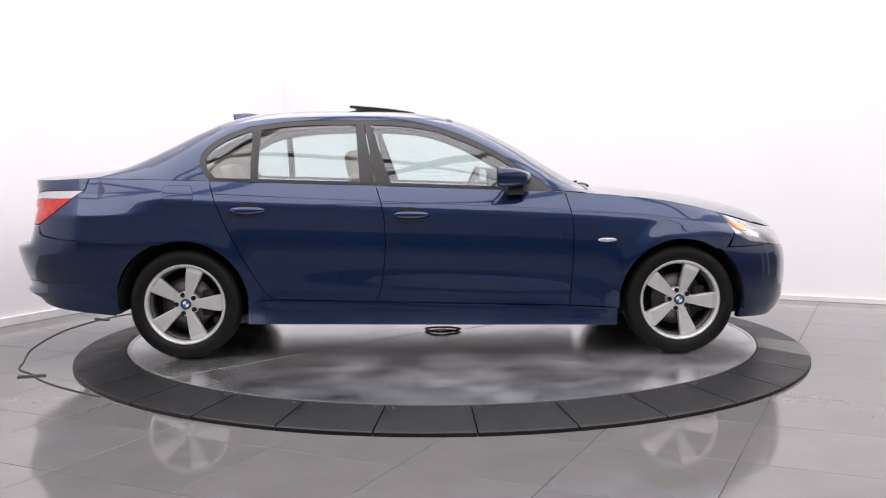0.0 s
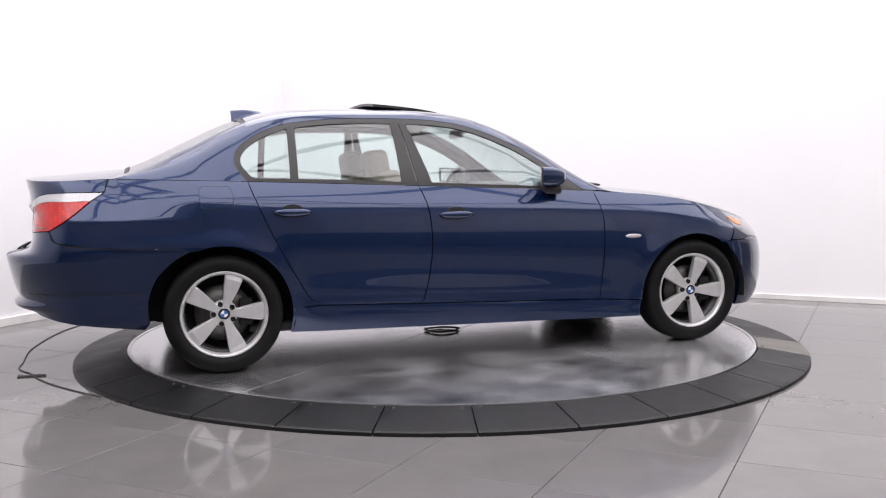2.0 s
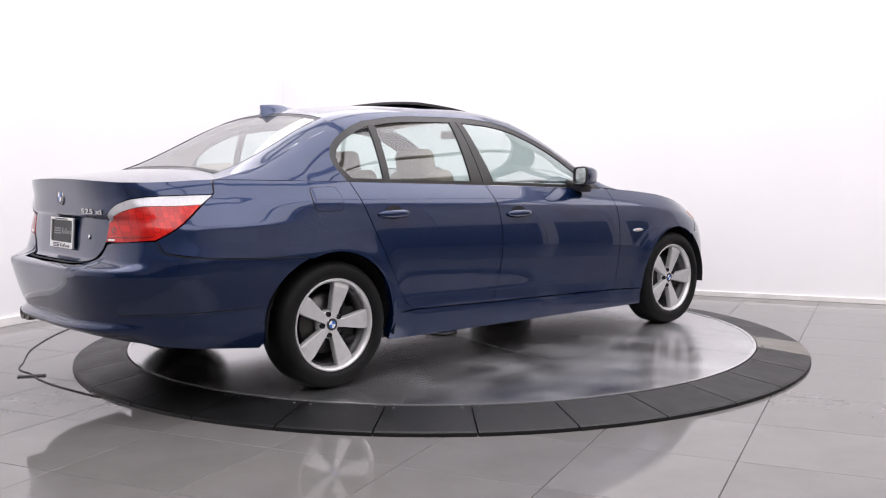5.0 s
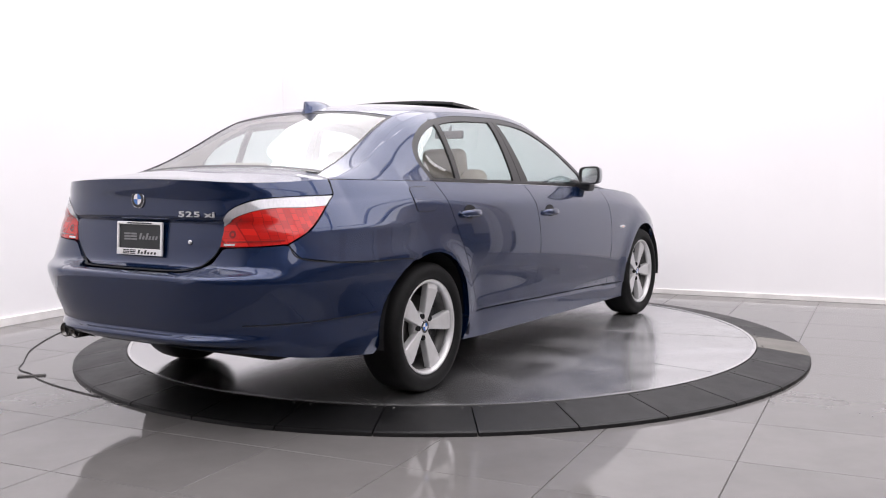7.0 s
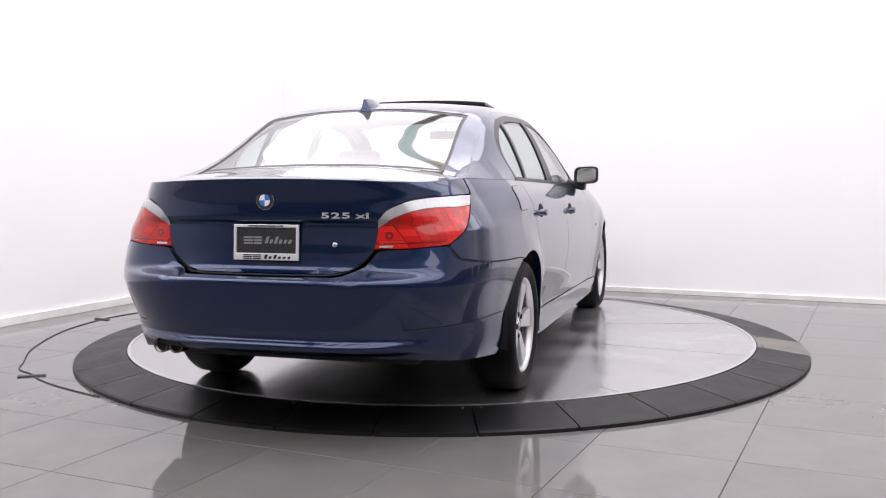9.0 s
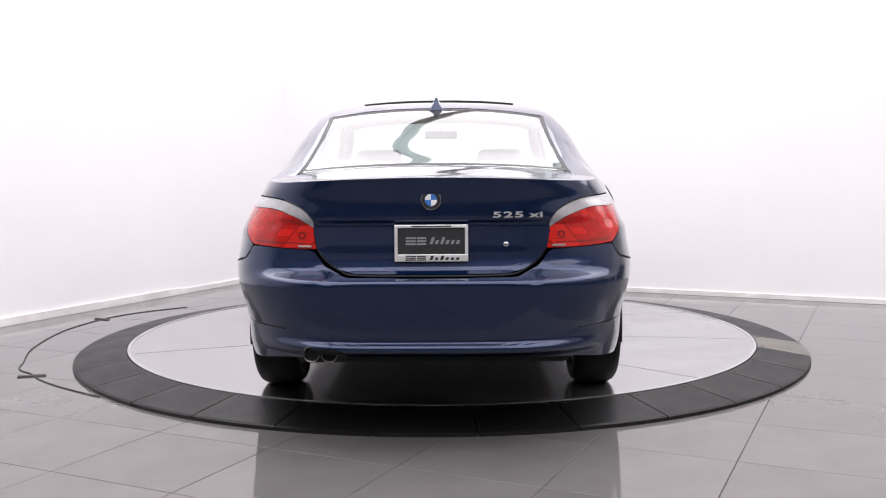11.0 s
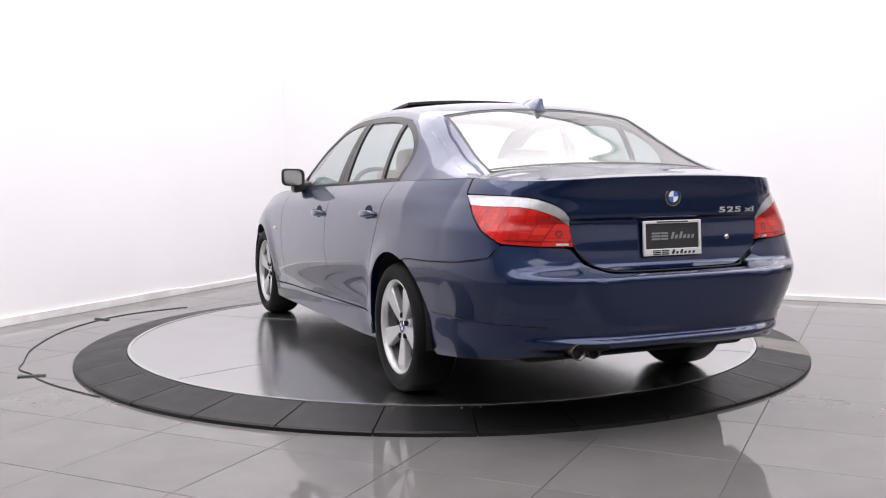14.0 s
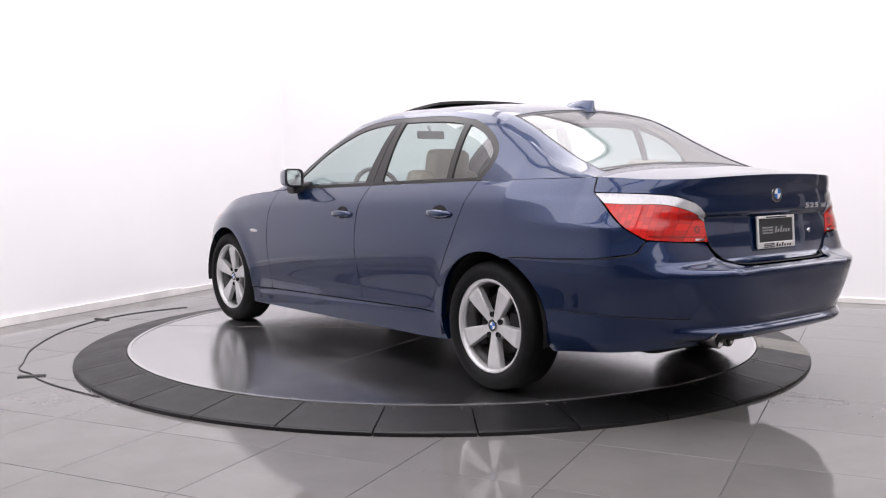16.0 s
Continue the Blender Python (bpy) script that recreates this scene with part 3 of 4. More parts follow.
def build_panels(car):
    Y = {}
    for side, word in ((-1, "right"), (1, "left")):
        k = dict(side=side)
        # doors
        fd = sheet("front_door", coons(along(lambda x: 0.330 - 0.028 * (x + 0.345), -0.345, 0.797), along(Z_BELT, -0.332, 0.772), B_GAP, A_GAP, 44, 26, 0.003), lower, PAINT, car, **k)
        rd = sheet("rear_door", coons([(-0.90, 0.348), (-0.6, 0.338), (-0.345, 0.330)], along(Z_BELT, -1.298, -0.332), C_GAP, B_GAP, 40, 26, 0.003), lower, PAINT, car, **k)
        Y[side] = (fd, rd)
        # front wing
        bottom = [(0.797, 0.298), (1.06, 0.284)] + arch(FA, F_ARCH, 188, 56)
        nose_edge = [(FA + F_ARCH * math.cos(radians(56)), HUB_Z + F_ARCH * math.sin(radians(56))), (1.72, 0.632), (1.80, 0.72), (1.775, Z_BELT(1.775))]
        sheet("front_wing", relax(coons(bottom, along(Z_BELT, 0.772, 1.775), A_GAP, nose_edge, 60, 24, 0.0025)), lower, PAINT, car, lip=0.034, **k)
        # quarter panel, lower part
        tip = tail_x(-2.03)
        s_in = tail_x(-2.285)
        bottom = [(s_in, 0.785), (s_in + 0.05, 0.730), (-2.08, 0.702), (-1.85, 0.688), (-1.67, 0.683), (-1.625, 0.676)] + arch(RA, R_ARCH, 112, -2) + [(-1.0, 0.343), (-0.90, 0.348)]
        qp = coons(bottom, along(Z_BELT, tip + 0.03, -1.298), rounded([(s_in, 0.785), (s_in + 0.088, 0.84), (tip - 0.064, 0.942), (tip, 0.986), (tip + 0.012, 1.005), (tip + 0.03, Z_BELT(tip + 0.03))], 24), C_GAP, 64, 26, 0.0025)
        sheet("quarter_panel", relax(qp), lower, PAINT, car, lip=0.034, **k)
        # rear pillar
        right = [(-1.298, Z_BELT(-1.298))] + rounded([(-1.318, 1.06), (-1.362, 1.13), (-1.352, 1.20), (-1.29, 1.262), (-1.19, 1.318), (-1.08, 1.356)], 30) + [(-1.06, z_edge(-1.06))]
        sheet("rear_pillar", coons(along(Z_BELT, -2.0, -1.298), along(z_edge, -2.0, -1.06), [(-2.0, 1.056), (-2.0, 1.0565)], right, 40, 16), upper, PAINT, car, lip=0.006, **k)
        # roof rail
        dlo = rounded([(-1.08, 1.356), (-0.82, 1.388), (-0.45, 1.394), (-0.2, 1.385), (0.0, 1.354), (0.186, 1.291), (0.355, 1.210), (0.524, 1.103), (0.715, 0.966)])
        sheet("roof_rail", coons(dlo, along(z_edge, -1.06, 0.88), [(-1.08, 1.356), (-1.06, z_edge(-1.06))], [(0.715, 0.966), (0.88, z_edge(0.88))], 56, 5), upper, PAINT, car, lip=0.006, **k)
        # sill
        sheet("sill", coons([(-1.085, 0.200), (1.075, 0.178)], [(-1.072, 0.334), (-0.90, 0.344), (-0.345, 0.327), (0.797, 0.2945), (1.075, 0.280)],
                            [(-1.085, 0.200), (-1.072, 0.334)], [(1.075, 0.178), (1.075, 0.280)], 40, 8, 0.001), lower, PAINT, car, lip=0.05, **k)
        # bumper halves
        bottom = [(X_R - ARC_R, 0.328), (tail_s(0.45), 0.322), (tail_s(0.65), 0.312), (tail_s(0.80), 0.285), (-1.86, 0.254)]
        upper_edge = [(X_R - ARC_R, 0.664), (tail_s(0.34), 0.666), (tail_s(0.42), 0.70), (tail_s(0.48), 0.768), (s_in, 0.785), (s_in + 0.05, 0.728), (-2.08, 0.700), (-1.85, 0.686), (-1.67, 0.681), (-1.625, 0.674), (-1.588, 0.678)]
        front = [(-1.86, 0.254)] + arch(RA, R_ARCH + 0.012, 190, 112, 16)[1:]
        side > 0 and sheet("rear_bumper", both_sides(coons(bottom, upper_edge, [(X_R - ARC_R, 0.328), (X_R - ARC_R, 0.664)], front, 60, 50, 0.0015), X_R - ARC_R), lower, PAINT, car, lip=0.03, side=1)
        back = [(1.83, 0.205)] + arch(FA, F_ARCH + 0.012, -6, 56, 14)
        s_l = X_F + ARC_F
        side > 0 and sheet("front_bumper", both_sides(coons([(1.83, 0.205), (2.2, 0.19), (s_l, 0.20)], [(back[-1][0], back[-1][1]), (1.72, 0.628), (2.05, 0.632), (2.3, 0.60), (s_l, 0.60)],
                                    back, [(s_l, 0.20), (s_l, 0.60)], 44, 26, 0.001), X_F + ARC_F), lower, PAINT, car, lip=0.03, side=1)
        hl = sheet("headlight", coons([(1.80, 0.70), (1.90, 0.655), (2.05, 0.637), (2.3, 0.607)], [(1.775, Z_BELT(1.775) - 0.004), (2.0, 0.762), (2.25, 0.715), (2.32, 0.70)],
                                  [(1.80, 0.70), (1.79, 0.76), (1.775, Z_BELT(1.775) - 0.004)], [(2.3, 0.607), (2.32, 0.70)], 24, 8, 0.002), lower, HEAD_LENS, car, lip=0.02, label="clear headlight lens over grey reflectors", **k)
        sheet("indicator", coons([(1.825, 0.735), (1.90, 0.715)], [(1.80, 0.778), (1.93, 0.748)], [(1.825, 0.735), (1.80, 0.778)], [(1.90, 0.715), (1.93, 0.748)], 8, 5), lower, AMBER, hl, lip=0.004, offset=0.003, label="amber turn indicator", **k)
        sheet("wing_rear_filler", coons([(1.735, 0.634), (1.80, 0.634), (2.05, 0.634)], [(1.80, 0.716), (1.90, 0.653), (2.05, 0.636)], [(1.735, 0.634), (1.80, 0.716)], [(2.05, 0.634), (2.05, 0.636)], 14, 5), lower, PAINT, car, lip=0.01, **k)
        # tail lamp
        s_i = tail_s(0.462)
        bot = [(s_in, 0.789), (tail_s(0.6), 0.776), (s_i, 0.772)]
        topc = rounded([(tip - 0.004, 0.984), (tail_x(-2.15), 0.984), (tail_s(0.72), 0.978), (tail_s(0.63), 0.960), (tail_s(0.55), 0.930), (tail_s(0.494), 0.885)], 40)
        inner = [(s_i, 0.772), (tail_s(0.468), 0.80), (tail_s(0.494), 0.885)]
        mid = rounded([(tip - 0.07, 0.942), (tail_x(-2.2), 0.938), (tail_s(0.70), 0.936), (tail_s(0.58), 0.905), (tail_s(0.484), 0.858)], 40)
        diag_lo = rounded([(s_in, 0.789), (s_in + 0.085, 0.842), (tip - 0.07, 0.942)], 12)
        diag_hi = [(tip - 0.07, 0.942), (tip - 0.004, 0.984)]
        lamp = sheet("tail_lamp", coons(bot[::-1], mid[::-1], [(s_i, 0.772), (tail_s(0.484), 0.858)], diag_lo, 30, 12, 0.002), lower, RED_LENS, car, lip=0.02, offset=0.002, label="red tail lamp lens", **k)
        sheet("clear_strip", coons(mid[::-1], topc[::-1], [(tail_s(0.484), 0.858), (tail_s(0.494), 0.885)], diag_hi, 30, 5, 0.001), lower, CLEAR_LENS, lamp, lip=0.02, offset=0.002, label="clear ribbed upper lens", **k)
        for yc, zc, rr in ((0.527, 0.828, 0.026),):
            for r0, r1, mt in ((0.30, 0.62, RED_DEEP),):
                ring = np.array([[(tail_s(yc) + rr * r * math.cos(a), zc + rr * r * math.sin(a)) for r in (r0, r1)] for a in np.linspace(0, 2 * math.pi, 25)])
                sheet("lamp_reflector", ring, lower, mt, lamp, lip=0.0, offset=0.0032, **k)
        s_a, s_b = tail_s(0.50), tail_s(0.735)
        sheet("lamp_band", coons([(s_b, 0.800), (s_a, 0.793)], [(s_b, 0.806), (s_a, 0.798)], [(s_b, 0.800), (s_b, 0.806)], [(s_a, 0.793), (s_a, 0.798)], 12, 1), lower, RED_DEEP, lamp, lip=0.0, offset=0.0033, **k)
        s_a, s_b = tail_s(0.54), tail_s(0.485)
        sheet("reflector_bar", coons([(s_a, 0.781), (s_b, 0.780)], [(s_a, 0.789), (s_b, 0.788)], [(s_a, 0.781), (s_a, 0.789)], [(s_b, 0.780), (s_b, 0.788)], 4, 2), lower, CHROME, lamp, lip=0.003, offset=0.004, **k)
        # boot lid corner above the lamp and tail face
        top_e = [(X_R - ARC_R, Z_BELT(X_R - ARC_R))] + [(s, Z_BELT(s)) for s in np.linspace(X_R - ARC_R, tip + 0.024, 30)[1:]]
        lid_b = ([(X_R - ARC_R, 0.672), (tail_s(0.30), 0.674), (tail_s(0.37), 0.690), (tail_s(0.43), 0.735), (tail_s(0.462), 0.772), (tail_s(0.494), 0.889)]
                 + rounded([(tail_s(0.55), 0.934), (tail_s(0.63), 0.964), (tail_s(0.72), 0.982), (tail_x(-2.15), 0.988), (tip, 0.991), (tip + 0.008, 1.006)], 30))
        side > 0 and sheet("boot_lid_face", both_sides(coons(lid_b, top_e, [(X_R - ARC_R, 0.672), (X_R - ARC_R, Z_BELT(X_R - ARC_R))], [lid_b[-1], top_e[-1]], 60, 40, 0.0015), X_R - ARC_R), lower, PAINT, car, lip=0.012, side=1)
        # window trims and panes
        dlo_in = lambda d: rounded([(-1.08, 1.356 - d), (-0.82, 1.388 - d), (-0.45, 1.394 - d), (-0.2, 1.385 - d), (0.0, 1.354 - d), (0.186, 1.291 - d * 1.08), (0.355, 1.210 - d * 1.15), (0.524, 1.103 - d * 1.2), (0.69 - 1.2 * d, 0.985 - d * 0.2)])
        sheet("window_frame", coons(dlo_in(0.030), dlo, [(-1.08, 1.326), (-1.08, 1.356)], [(0.654, 0.979), (0.715, 0.966)], 50, 3), upper, SATIN, car, lip=0.01, offset=-0.002, **k)
        rear_o = rounded([(-1.298, Z_BELT(-1.298)), (-1.318, 1.06), (-1.362, 1.13), (-1.352, 1.20), (-1.29, 1.262), (-1.19, 1.318), (-1.08, 1.356)], 36)
        rear_i = rounded([(-1.262, 1.052), (-1.285, 1.075), (-1.326, 1.13), (-1.318, 1.188), (-1.266, 1.240), (-1.178, 1.290), (-1.08, 1.326)], 36)
        sheet("window_frame", coons(rear_o, rear_i, [rear_o[0], rear_i[0]], [rear_o[-1], rear_i[-1]], 30, 3), upper, SATIN, car, lip=0.01, offset=-0.002, **k)
        sheet("belt_strip", coons(along(Z_BELT, -1.298, 0.72, 40), along(lambda x: Z_BELT(x) + 0.017, -1.262, 0.66, 40), [(-1.298, Z_BELT(-1.298)), (-1.262, Z_BELT(-1.262) + 0.017)], [(0.72, Z_BELT(0.72)), (0.66, Z_BELT(0.66) + 0.017)], 50, 2), upper, SATIN, car, lip=0.01, offset=0.003, **k)
        bar = lambda nm, a, b, c, d, off=0.001: sheet(nm, coons([a, b], [c, d], [a, c], [b, d], 4, 12), upper, SATIN, car, lip=0.012, offset=off, **k)
        bar("window_divider", (-1.062, 1.046), (-1.018, 1.044), (-1.062, 1.335), (-1.018, 1.342))
        bar("door_pillar", (-0.425, 1.024), (-0.337, 1.020), (-0.455, 1.370), (-0.408, 1.370))
        bar("door_pillar", (-0.331, 1.020), (-0.245, 1.018), (-0.403, 1.370), (-0.365, 1.367))
        bar("mirror_base_plate", (0.545, 0.984), (0.67, 0.979), (0.545, 1.062), (0.61, 1.016))
        zb = lambda x: Z_BELT(x) + 0.016
        g1 = coons([(-1.262, zb(-1.262)), (-1.06, zb(-1.06))], [(-1.266, 1.243), (-1.178, 1.292), (-1.06, 1.334)], rounded([(-1.262, zb(-1.262)), (-1.285, 1.075), (-1.328, 1.13), (-1.32, 1.188), (-1.266, 1.243)], 16), fixed(-1.06, zb(-1.06), 1.334), 12, 10)
        g2 = coons([(-1.02, zb(-1.02)), (-0.423, zb(-0.423))], along(lambda x: 1.335 + 0.03 * (1 - ((x + 0.45) / 0.57) ** 2), -1.02, -0.453), fixed(-1.02, zb(-1.02), 1.335), [(-0.423, zb(-0.423)), (-0.453, 1.365)], 16, 10)
        ftop = [q for q in dlo_in(0.028) if q[0] > -0.368]
        g3 = coons([(-0.247, zb(-0.247)), (0.3, zb(0.3)), (0.645, zb(0.645))], [(-0.368, 1.364)] + ftop[:-1] + [(0.650, 0.985)], [(-0.247, zb(-0.247)), (-0.368, 1.364)], [(0.645, zb(0.645)), (0.650, 0.985)], 30, 12)
        for nm, g in (("quarter_window", g1), ("rear_door_window", g2), ("front_door_window", g3)):
            o = sheet(nm, g, upper, GLASS, car, lip=0.0, offset=-0.006, label="clear greenish tinted side window", **k)
            o.visible_shadow = False
        # door handles; a flat dark sheet paints the shade of each recess
        for dr, hx, hz in ((fd, -0.128, 0.838), (rd, -1.068, 0.870)):
            x, y, z = lower(hx, hz)
            bm = bmesh.new()
            rings = []
            for i in range(17):
                u = -1 + 2 * i / 16
                h, dpt = 0.0195 * (1 - 0.35 * u * u) * (1 - abs(u) ** 10) + 0.001, 0.040 - 0.030 * abs(u) ** 3.0
                c0 = Vector((hx + 0.105 * u, 0, hz - 0.003))
                yy = lower(hx + 0.105 * u, hz)[1]
                rings.append([bm.verts.new((c0.x, side * (yy + dpt - 0.012 + 0.013 * math.cos(a)), c0.z + h * math.sin(a))) for a in np.linspace(0, 2 * math.pi, 13)[:-1]])
            for a, b in zip(rings, rings[1:]):
                for i in range(12):
                    bm.faces.new((a[i], a[(i + 1) % 12], b[(i + 1) % 12], b[i]))
            bm.faces.new(rings[0]); bm.faces.new(rings[-1])
            bmesh.ops.recalc_face_normals(bm, faces=bm.faces)
            part("door_handle", bm, PAINT, dr)
            ang = np.linspace(0, 2 * math.pi, 33)
            g = np.array([[(hx + r * 0.060 * math.cos(a), hz + 0.004 + r * 0.036 * math.sin(a)) for r in (0.05, 0.5, 1.0)] for a in ang])
            sheet("handle_recess", g, lower, DARK, dr, lip=0.0, offset=0.0015, **k)
        # side indicator
        x, y, z = lower(1.008, 0.682)
        bm = bmesh.new()
        bmesh.ops.create_uvsphere(bm, u_segments=20, v_segments=10, radius=1.0, matrix=Matrix.Diagonal((0.056, 0.007, 0.0125, 1)))
        o = part("side_indicator", bm, CLEAR_LENS, car, "clear side turn indicator")
        o.location = (1.008, side * (y + 0.001), 0.681)
        bm = bmesh.new()
        bmesh.ops.create_uvsphere(bm, u_segments=12, v_segments=8, radius=1.0, matrix=Matrix.Diagonal((0.016, 0.0085, 0.006, 1)))
        part("amber_core", bm, AMBER, o)
        # mirror
        m = empty("door_mirror")
        m.parent = car
        bm = bmesh.new()
        N, M = 18, 14
        vs = []
        for i in range(M + 1):
            t = i / M                     # 0 glass side, 1 front
            ring = []
            sc = math.sqrt(max(0.0, 1 - (t * 0.985) ** 2.6))
            for j in range(N):
                a = 2 * math.pi * j / N
                ca, sa = math.cos(a), math.sin(a)
                yy = 0.086 * math.copysign(abs(ca) ** 0.45, ca) * (0.35 + 0.65 * sc)
                zz = 0.057 * math.copysign(abs(sa) ** 0.45, sa) * (0.25 + 0.75 * sc) - 0.006 * t
                ring.append(bm.verts.new((0.40 + 0.145 * t, side * (0.922 + yy - 0.02 * t), 1.047 + zz + 0.02 * (ca * 0.3))))
            vs.append(ring)
        for a, b in zip(vs, vs[1:]):
            for j in range(N):
                bm.faces.new((a[j], a[(j + 1) % N], b[(j + 1) % N], b[j]))
        bm.faces.new(vs[-1])
        bmesh.ops.recalc_face_normals(bm, faces=bm.faces)
        part("housing", bm, PAINT, m, "blue mirror housing")
        bm = bmesh.new()
        def oval(sc, xo):
            out = []
            for j in range(32):
                a = 2 * math.pi * j / 32
                ca, sa = math.cos(a), math.sin(a)
                out.append((xo, side * (0.922 + sc * 0.086 * math.copysign(abs(ca) ** 0.45, ca)), 1.047 + sc * 0.057 * math.copysign(abs(sa) ** 0.45, sa) + 0.006 * ca))
            return out
        v0 = [bm.verts.new(p) for p in oval(1.02, 0.402)]
        v1 = [bm.verts.new(p) for p in oval(1.0, 0.392)]
        v2 = [bm.verts.new(p) for p in oval(0.84, 0.390)]
        v3 = [bm.verts.new(p) for p in oval(0.82, 0.400)]
        for a, b in ((v0, v1), (v1, v2), (v2, v3)):
            for j in range(32):
                bm.faces.new((a[j], a[(j + 1) % 32], b[(j + 1) % 32], b[j]))
        bmesh.ops.recalc_face_normals(bm, faces=bm.faces)
        part("mirror_rim", bm, BLACK, m, "black mirror rim")
        bm = bmesh.new()
        bm.faces.new([bm.verts.new(p) for p in oval(0.83, 0.398)])
        part("mirror_glass", bm, CHROME, m, "mirror glass", smooth=False)
        bm = box_bm(-0.045, 0.06, -0.075, 0.075, -0.028, 0.022, 0.018, 3)
        o = part("mirror_foot", bm, BLACK, m)
        o.matrix_basis = pose(0.475, side * 0.835, 0.985, side * -14, 0, 0)
        for o in m.children:
            if o.name.startswith("mirror_foot"):
                continue
            for v in o.data.vertices:
                v.co.x -= 0.42 * (abs(v.co.y) - 0.928)
        # fuel flap on one side
        if side < 0:
            g = coons(rounded([(-1.552, 0.905), (-1.53, 0.893), (-1.405, 0.893), (-1.385, 0.903)], 16), rounded([(-1.558, 1.000), (-1.535, 1.012), (-1.415, 1.012), (-1.392, 1.000)], 16),
                      [(-1.552, 0.905), (-1.56, 0.95), (-1.558, 1.0)], [(-1.385, 0.903), (-1.378, 0.95), (-1.392, 1.0)], 12, 10)
            gi = sheet("fuel_flap_joint", g, lower, BLACK, car, lip=0.0, offset=0.0012, **k)
            c = g.mean((0, 1))
            sheet("fuel_flap", c + (g - c) * np.array([0.965, 0.945]), lower, PAINT, car, lip=0.004, offset=0.0028, label="flush fuel flap", **k)
        # dark joints between the tail panels
        def joint(pts, w=0.0075):
            p = resample(pts, 40)
            d = np.gradient(p, axis=0)
            nrm = np.stack([-d[:, 1], d[:, 0]], 1) / np.maximum(np.linalg.norm(d, axis=1), 1e-9)[:, None]
            g = np.stack([p - nrm * w / 2, p + nrm * w / 2], 1)
            sheet("panel_joint", g, lower, DARK, car, lip=0.0, offset=0.0022, **k)
        joint(rounded([(s_in + 0.004, 0.783), (s_in + 0.05, 0.729), (-2.08, 0.701), (-1.85, 0.687), (-1.67, 0.682), (-1.61, 0.673)], 40), 0.0045)
        joint(rounded([(X_R - ARC_R, 0.668), (tail_s(0.28), 0.670), (tail_s(0.36), 0.684), (tail_s(0.43), 0.733), (tail_s(0.46), 0.772)], 40), 0.0036)
        joint([(tip + 0.004, 0.990), (tip + 0.012, 1.006), (tip + 0.028, Z_BELT(tip + 0.028))], 0.004)
        # joint of the lower bumper skirt
        js = np.linspace(-1.84, tail_s(0.62), 30)
        sheet("bumper_joint", coons([(q, 0.452 + 0.012 * (q + 1.84)) for q in js], [(q, 0.4565 + 0.012 * (q + 1.84)) for q in js], [(js[0], 0.452), (js[0], 0.4565)],
                                    [(js[-1], 0.452 + 0.012 * (js[-1] + 1.84)), (js[-1], 0.4565 + 0.012 * (js[-1] + 1.84))], 29, 1), lower, BLACK, car, lip=0.0, offset=0.0012, **k)
        # inner lining seen through the windows
        sheet("door_lining", coons(along(lambda x: 0.30, -1.0, 0.78), along(lambda x: Z_BELT(x) - 0.004, -1.25, 0.78), [(-1.0, 0.30), (-1.04, 0.75), (-1.25, Z_BELT(-1.25) - 0.004)], fixed(0.78, 0.30, Z_BELT(0.78) - 0.004), 24, 8),
              lower, LEATHER, car, lip=0.0, offset=-0.055, **k)
        sheet("door_shell", coons(along(lambda x: 0.31, -0.93, 0.83), along(lambda x: Z_BELT(x) - 0.006, -1.33, 0.83), [(-0.93, 0.31), (-1.07, 0.50), (-1.23, 0.79), (-1.33, Z_BELT(-1.33) - 0.006)], fixed(0.83, 0.31, Z_BELT(0.83) - 0.006), 30, 14),
              lower, DARK, car, lip=0.0, offset=-0.021, **k)
        sheet("pillar_lining", coons(along(Z_BELT, -1.9, -1.33), along(lambda x: z_edge(x) - 0.004, -1.9, -1.12), [(-1.9, Z_BELT(-1.9)), (-1.9, z_edge(-1.9) - 0.004)], [(-1.33, Z_BELT(-1.33)), (-1.37, 1.15), (-1.28, 1.28), (-1.12, z_edge(-1.12) - 0.004)], 16, 8),
              upper, LINING, car, lip=0.0, offset=-0.022, **k)
    return Y


def ruled(edge, spine, dome, n):
    """A skin from the middle line to an edge, each a list of points of equal number, raised by dome."""
    g = []
    for e, m in zip(edge, spine):
        row = []
        for j in range(n + 1):
            v = j / n
            row.append((e[0] + (m[0] - e[0]) * v, e[1] * (1 - v), e[2] + (m[2] - e[2]) * (1 - (1 - v) ** dome)))
        g.append(row)
    return g


def ruled_part(name, g, material, parent, lip=0.012):
    """Both halves of a ruled skin joined along the middle."""
    bm = bmesh.new()
    n = len(g[0])
    full = [[(x, y, z) for x, y, z in row] + [(x, -y, z) for x, y, z in row[-2::-1]] for row in g]
    vs = [[bm.verts.new(p) for p in row] for row in full]
    for a, b in zip(vs, vs[1:]):
        for j in range(len(a) - 1):
            bm.faces.new((a[j], a[j + 1], b[j + 1], b[j]))
    bmesh.ops.remove_doubles(bm, verts=bm.verts, dist=0.0006)
    bmesh.ops.dissolve_degenerate(bm, edges=bm.edges, dist=0.0002)
    bmesh.ops.recalc_face_normals(bm, faces=bm.faces)
    if sum(f.normal.z * f.calc_area() for f in bm.faces) < 0:
        bmesh.ops.reverse_faces(bm, faces=bm.faces)
    return part(name, bm, material, parent)


def top_grid(x0, x1, e0, e1, nu, nv, xf=None):
    u = np.linspace(0, 1, nu + 1)
    v = np.linspace(0, 1, nv + 1)
    g = np.zeros((nu + 1, nv + 1, 2))
    for i, a in enumerate(u):
        for j, b in enumerate(v):
            g[i, j] = (x0 + (x1 - x0) * a, e0 + (e1 - e0) * b)
    return g


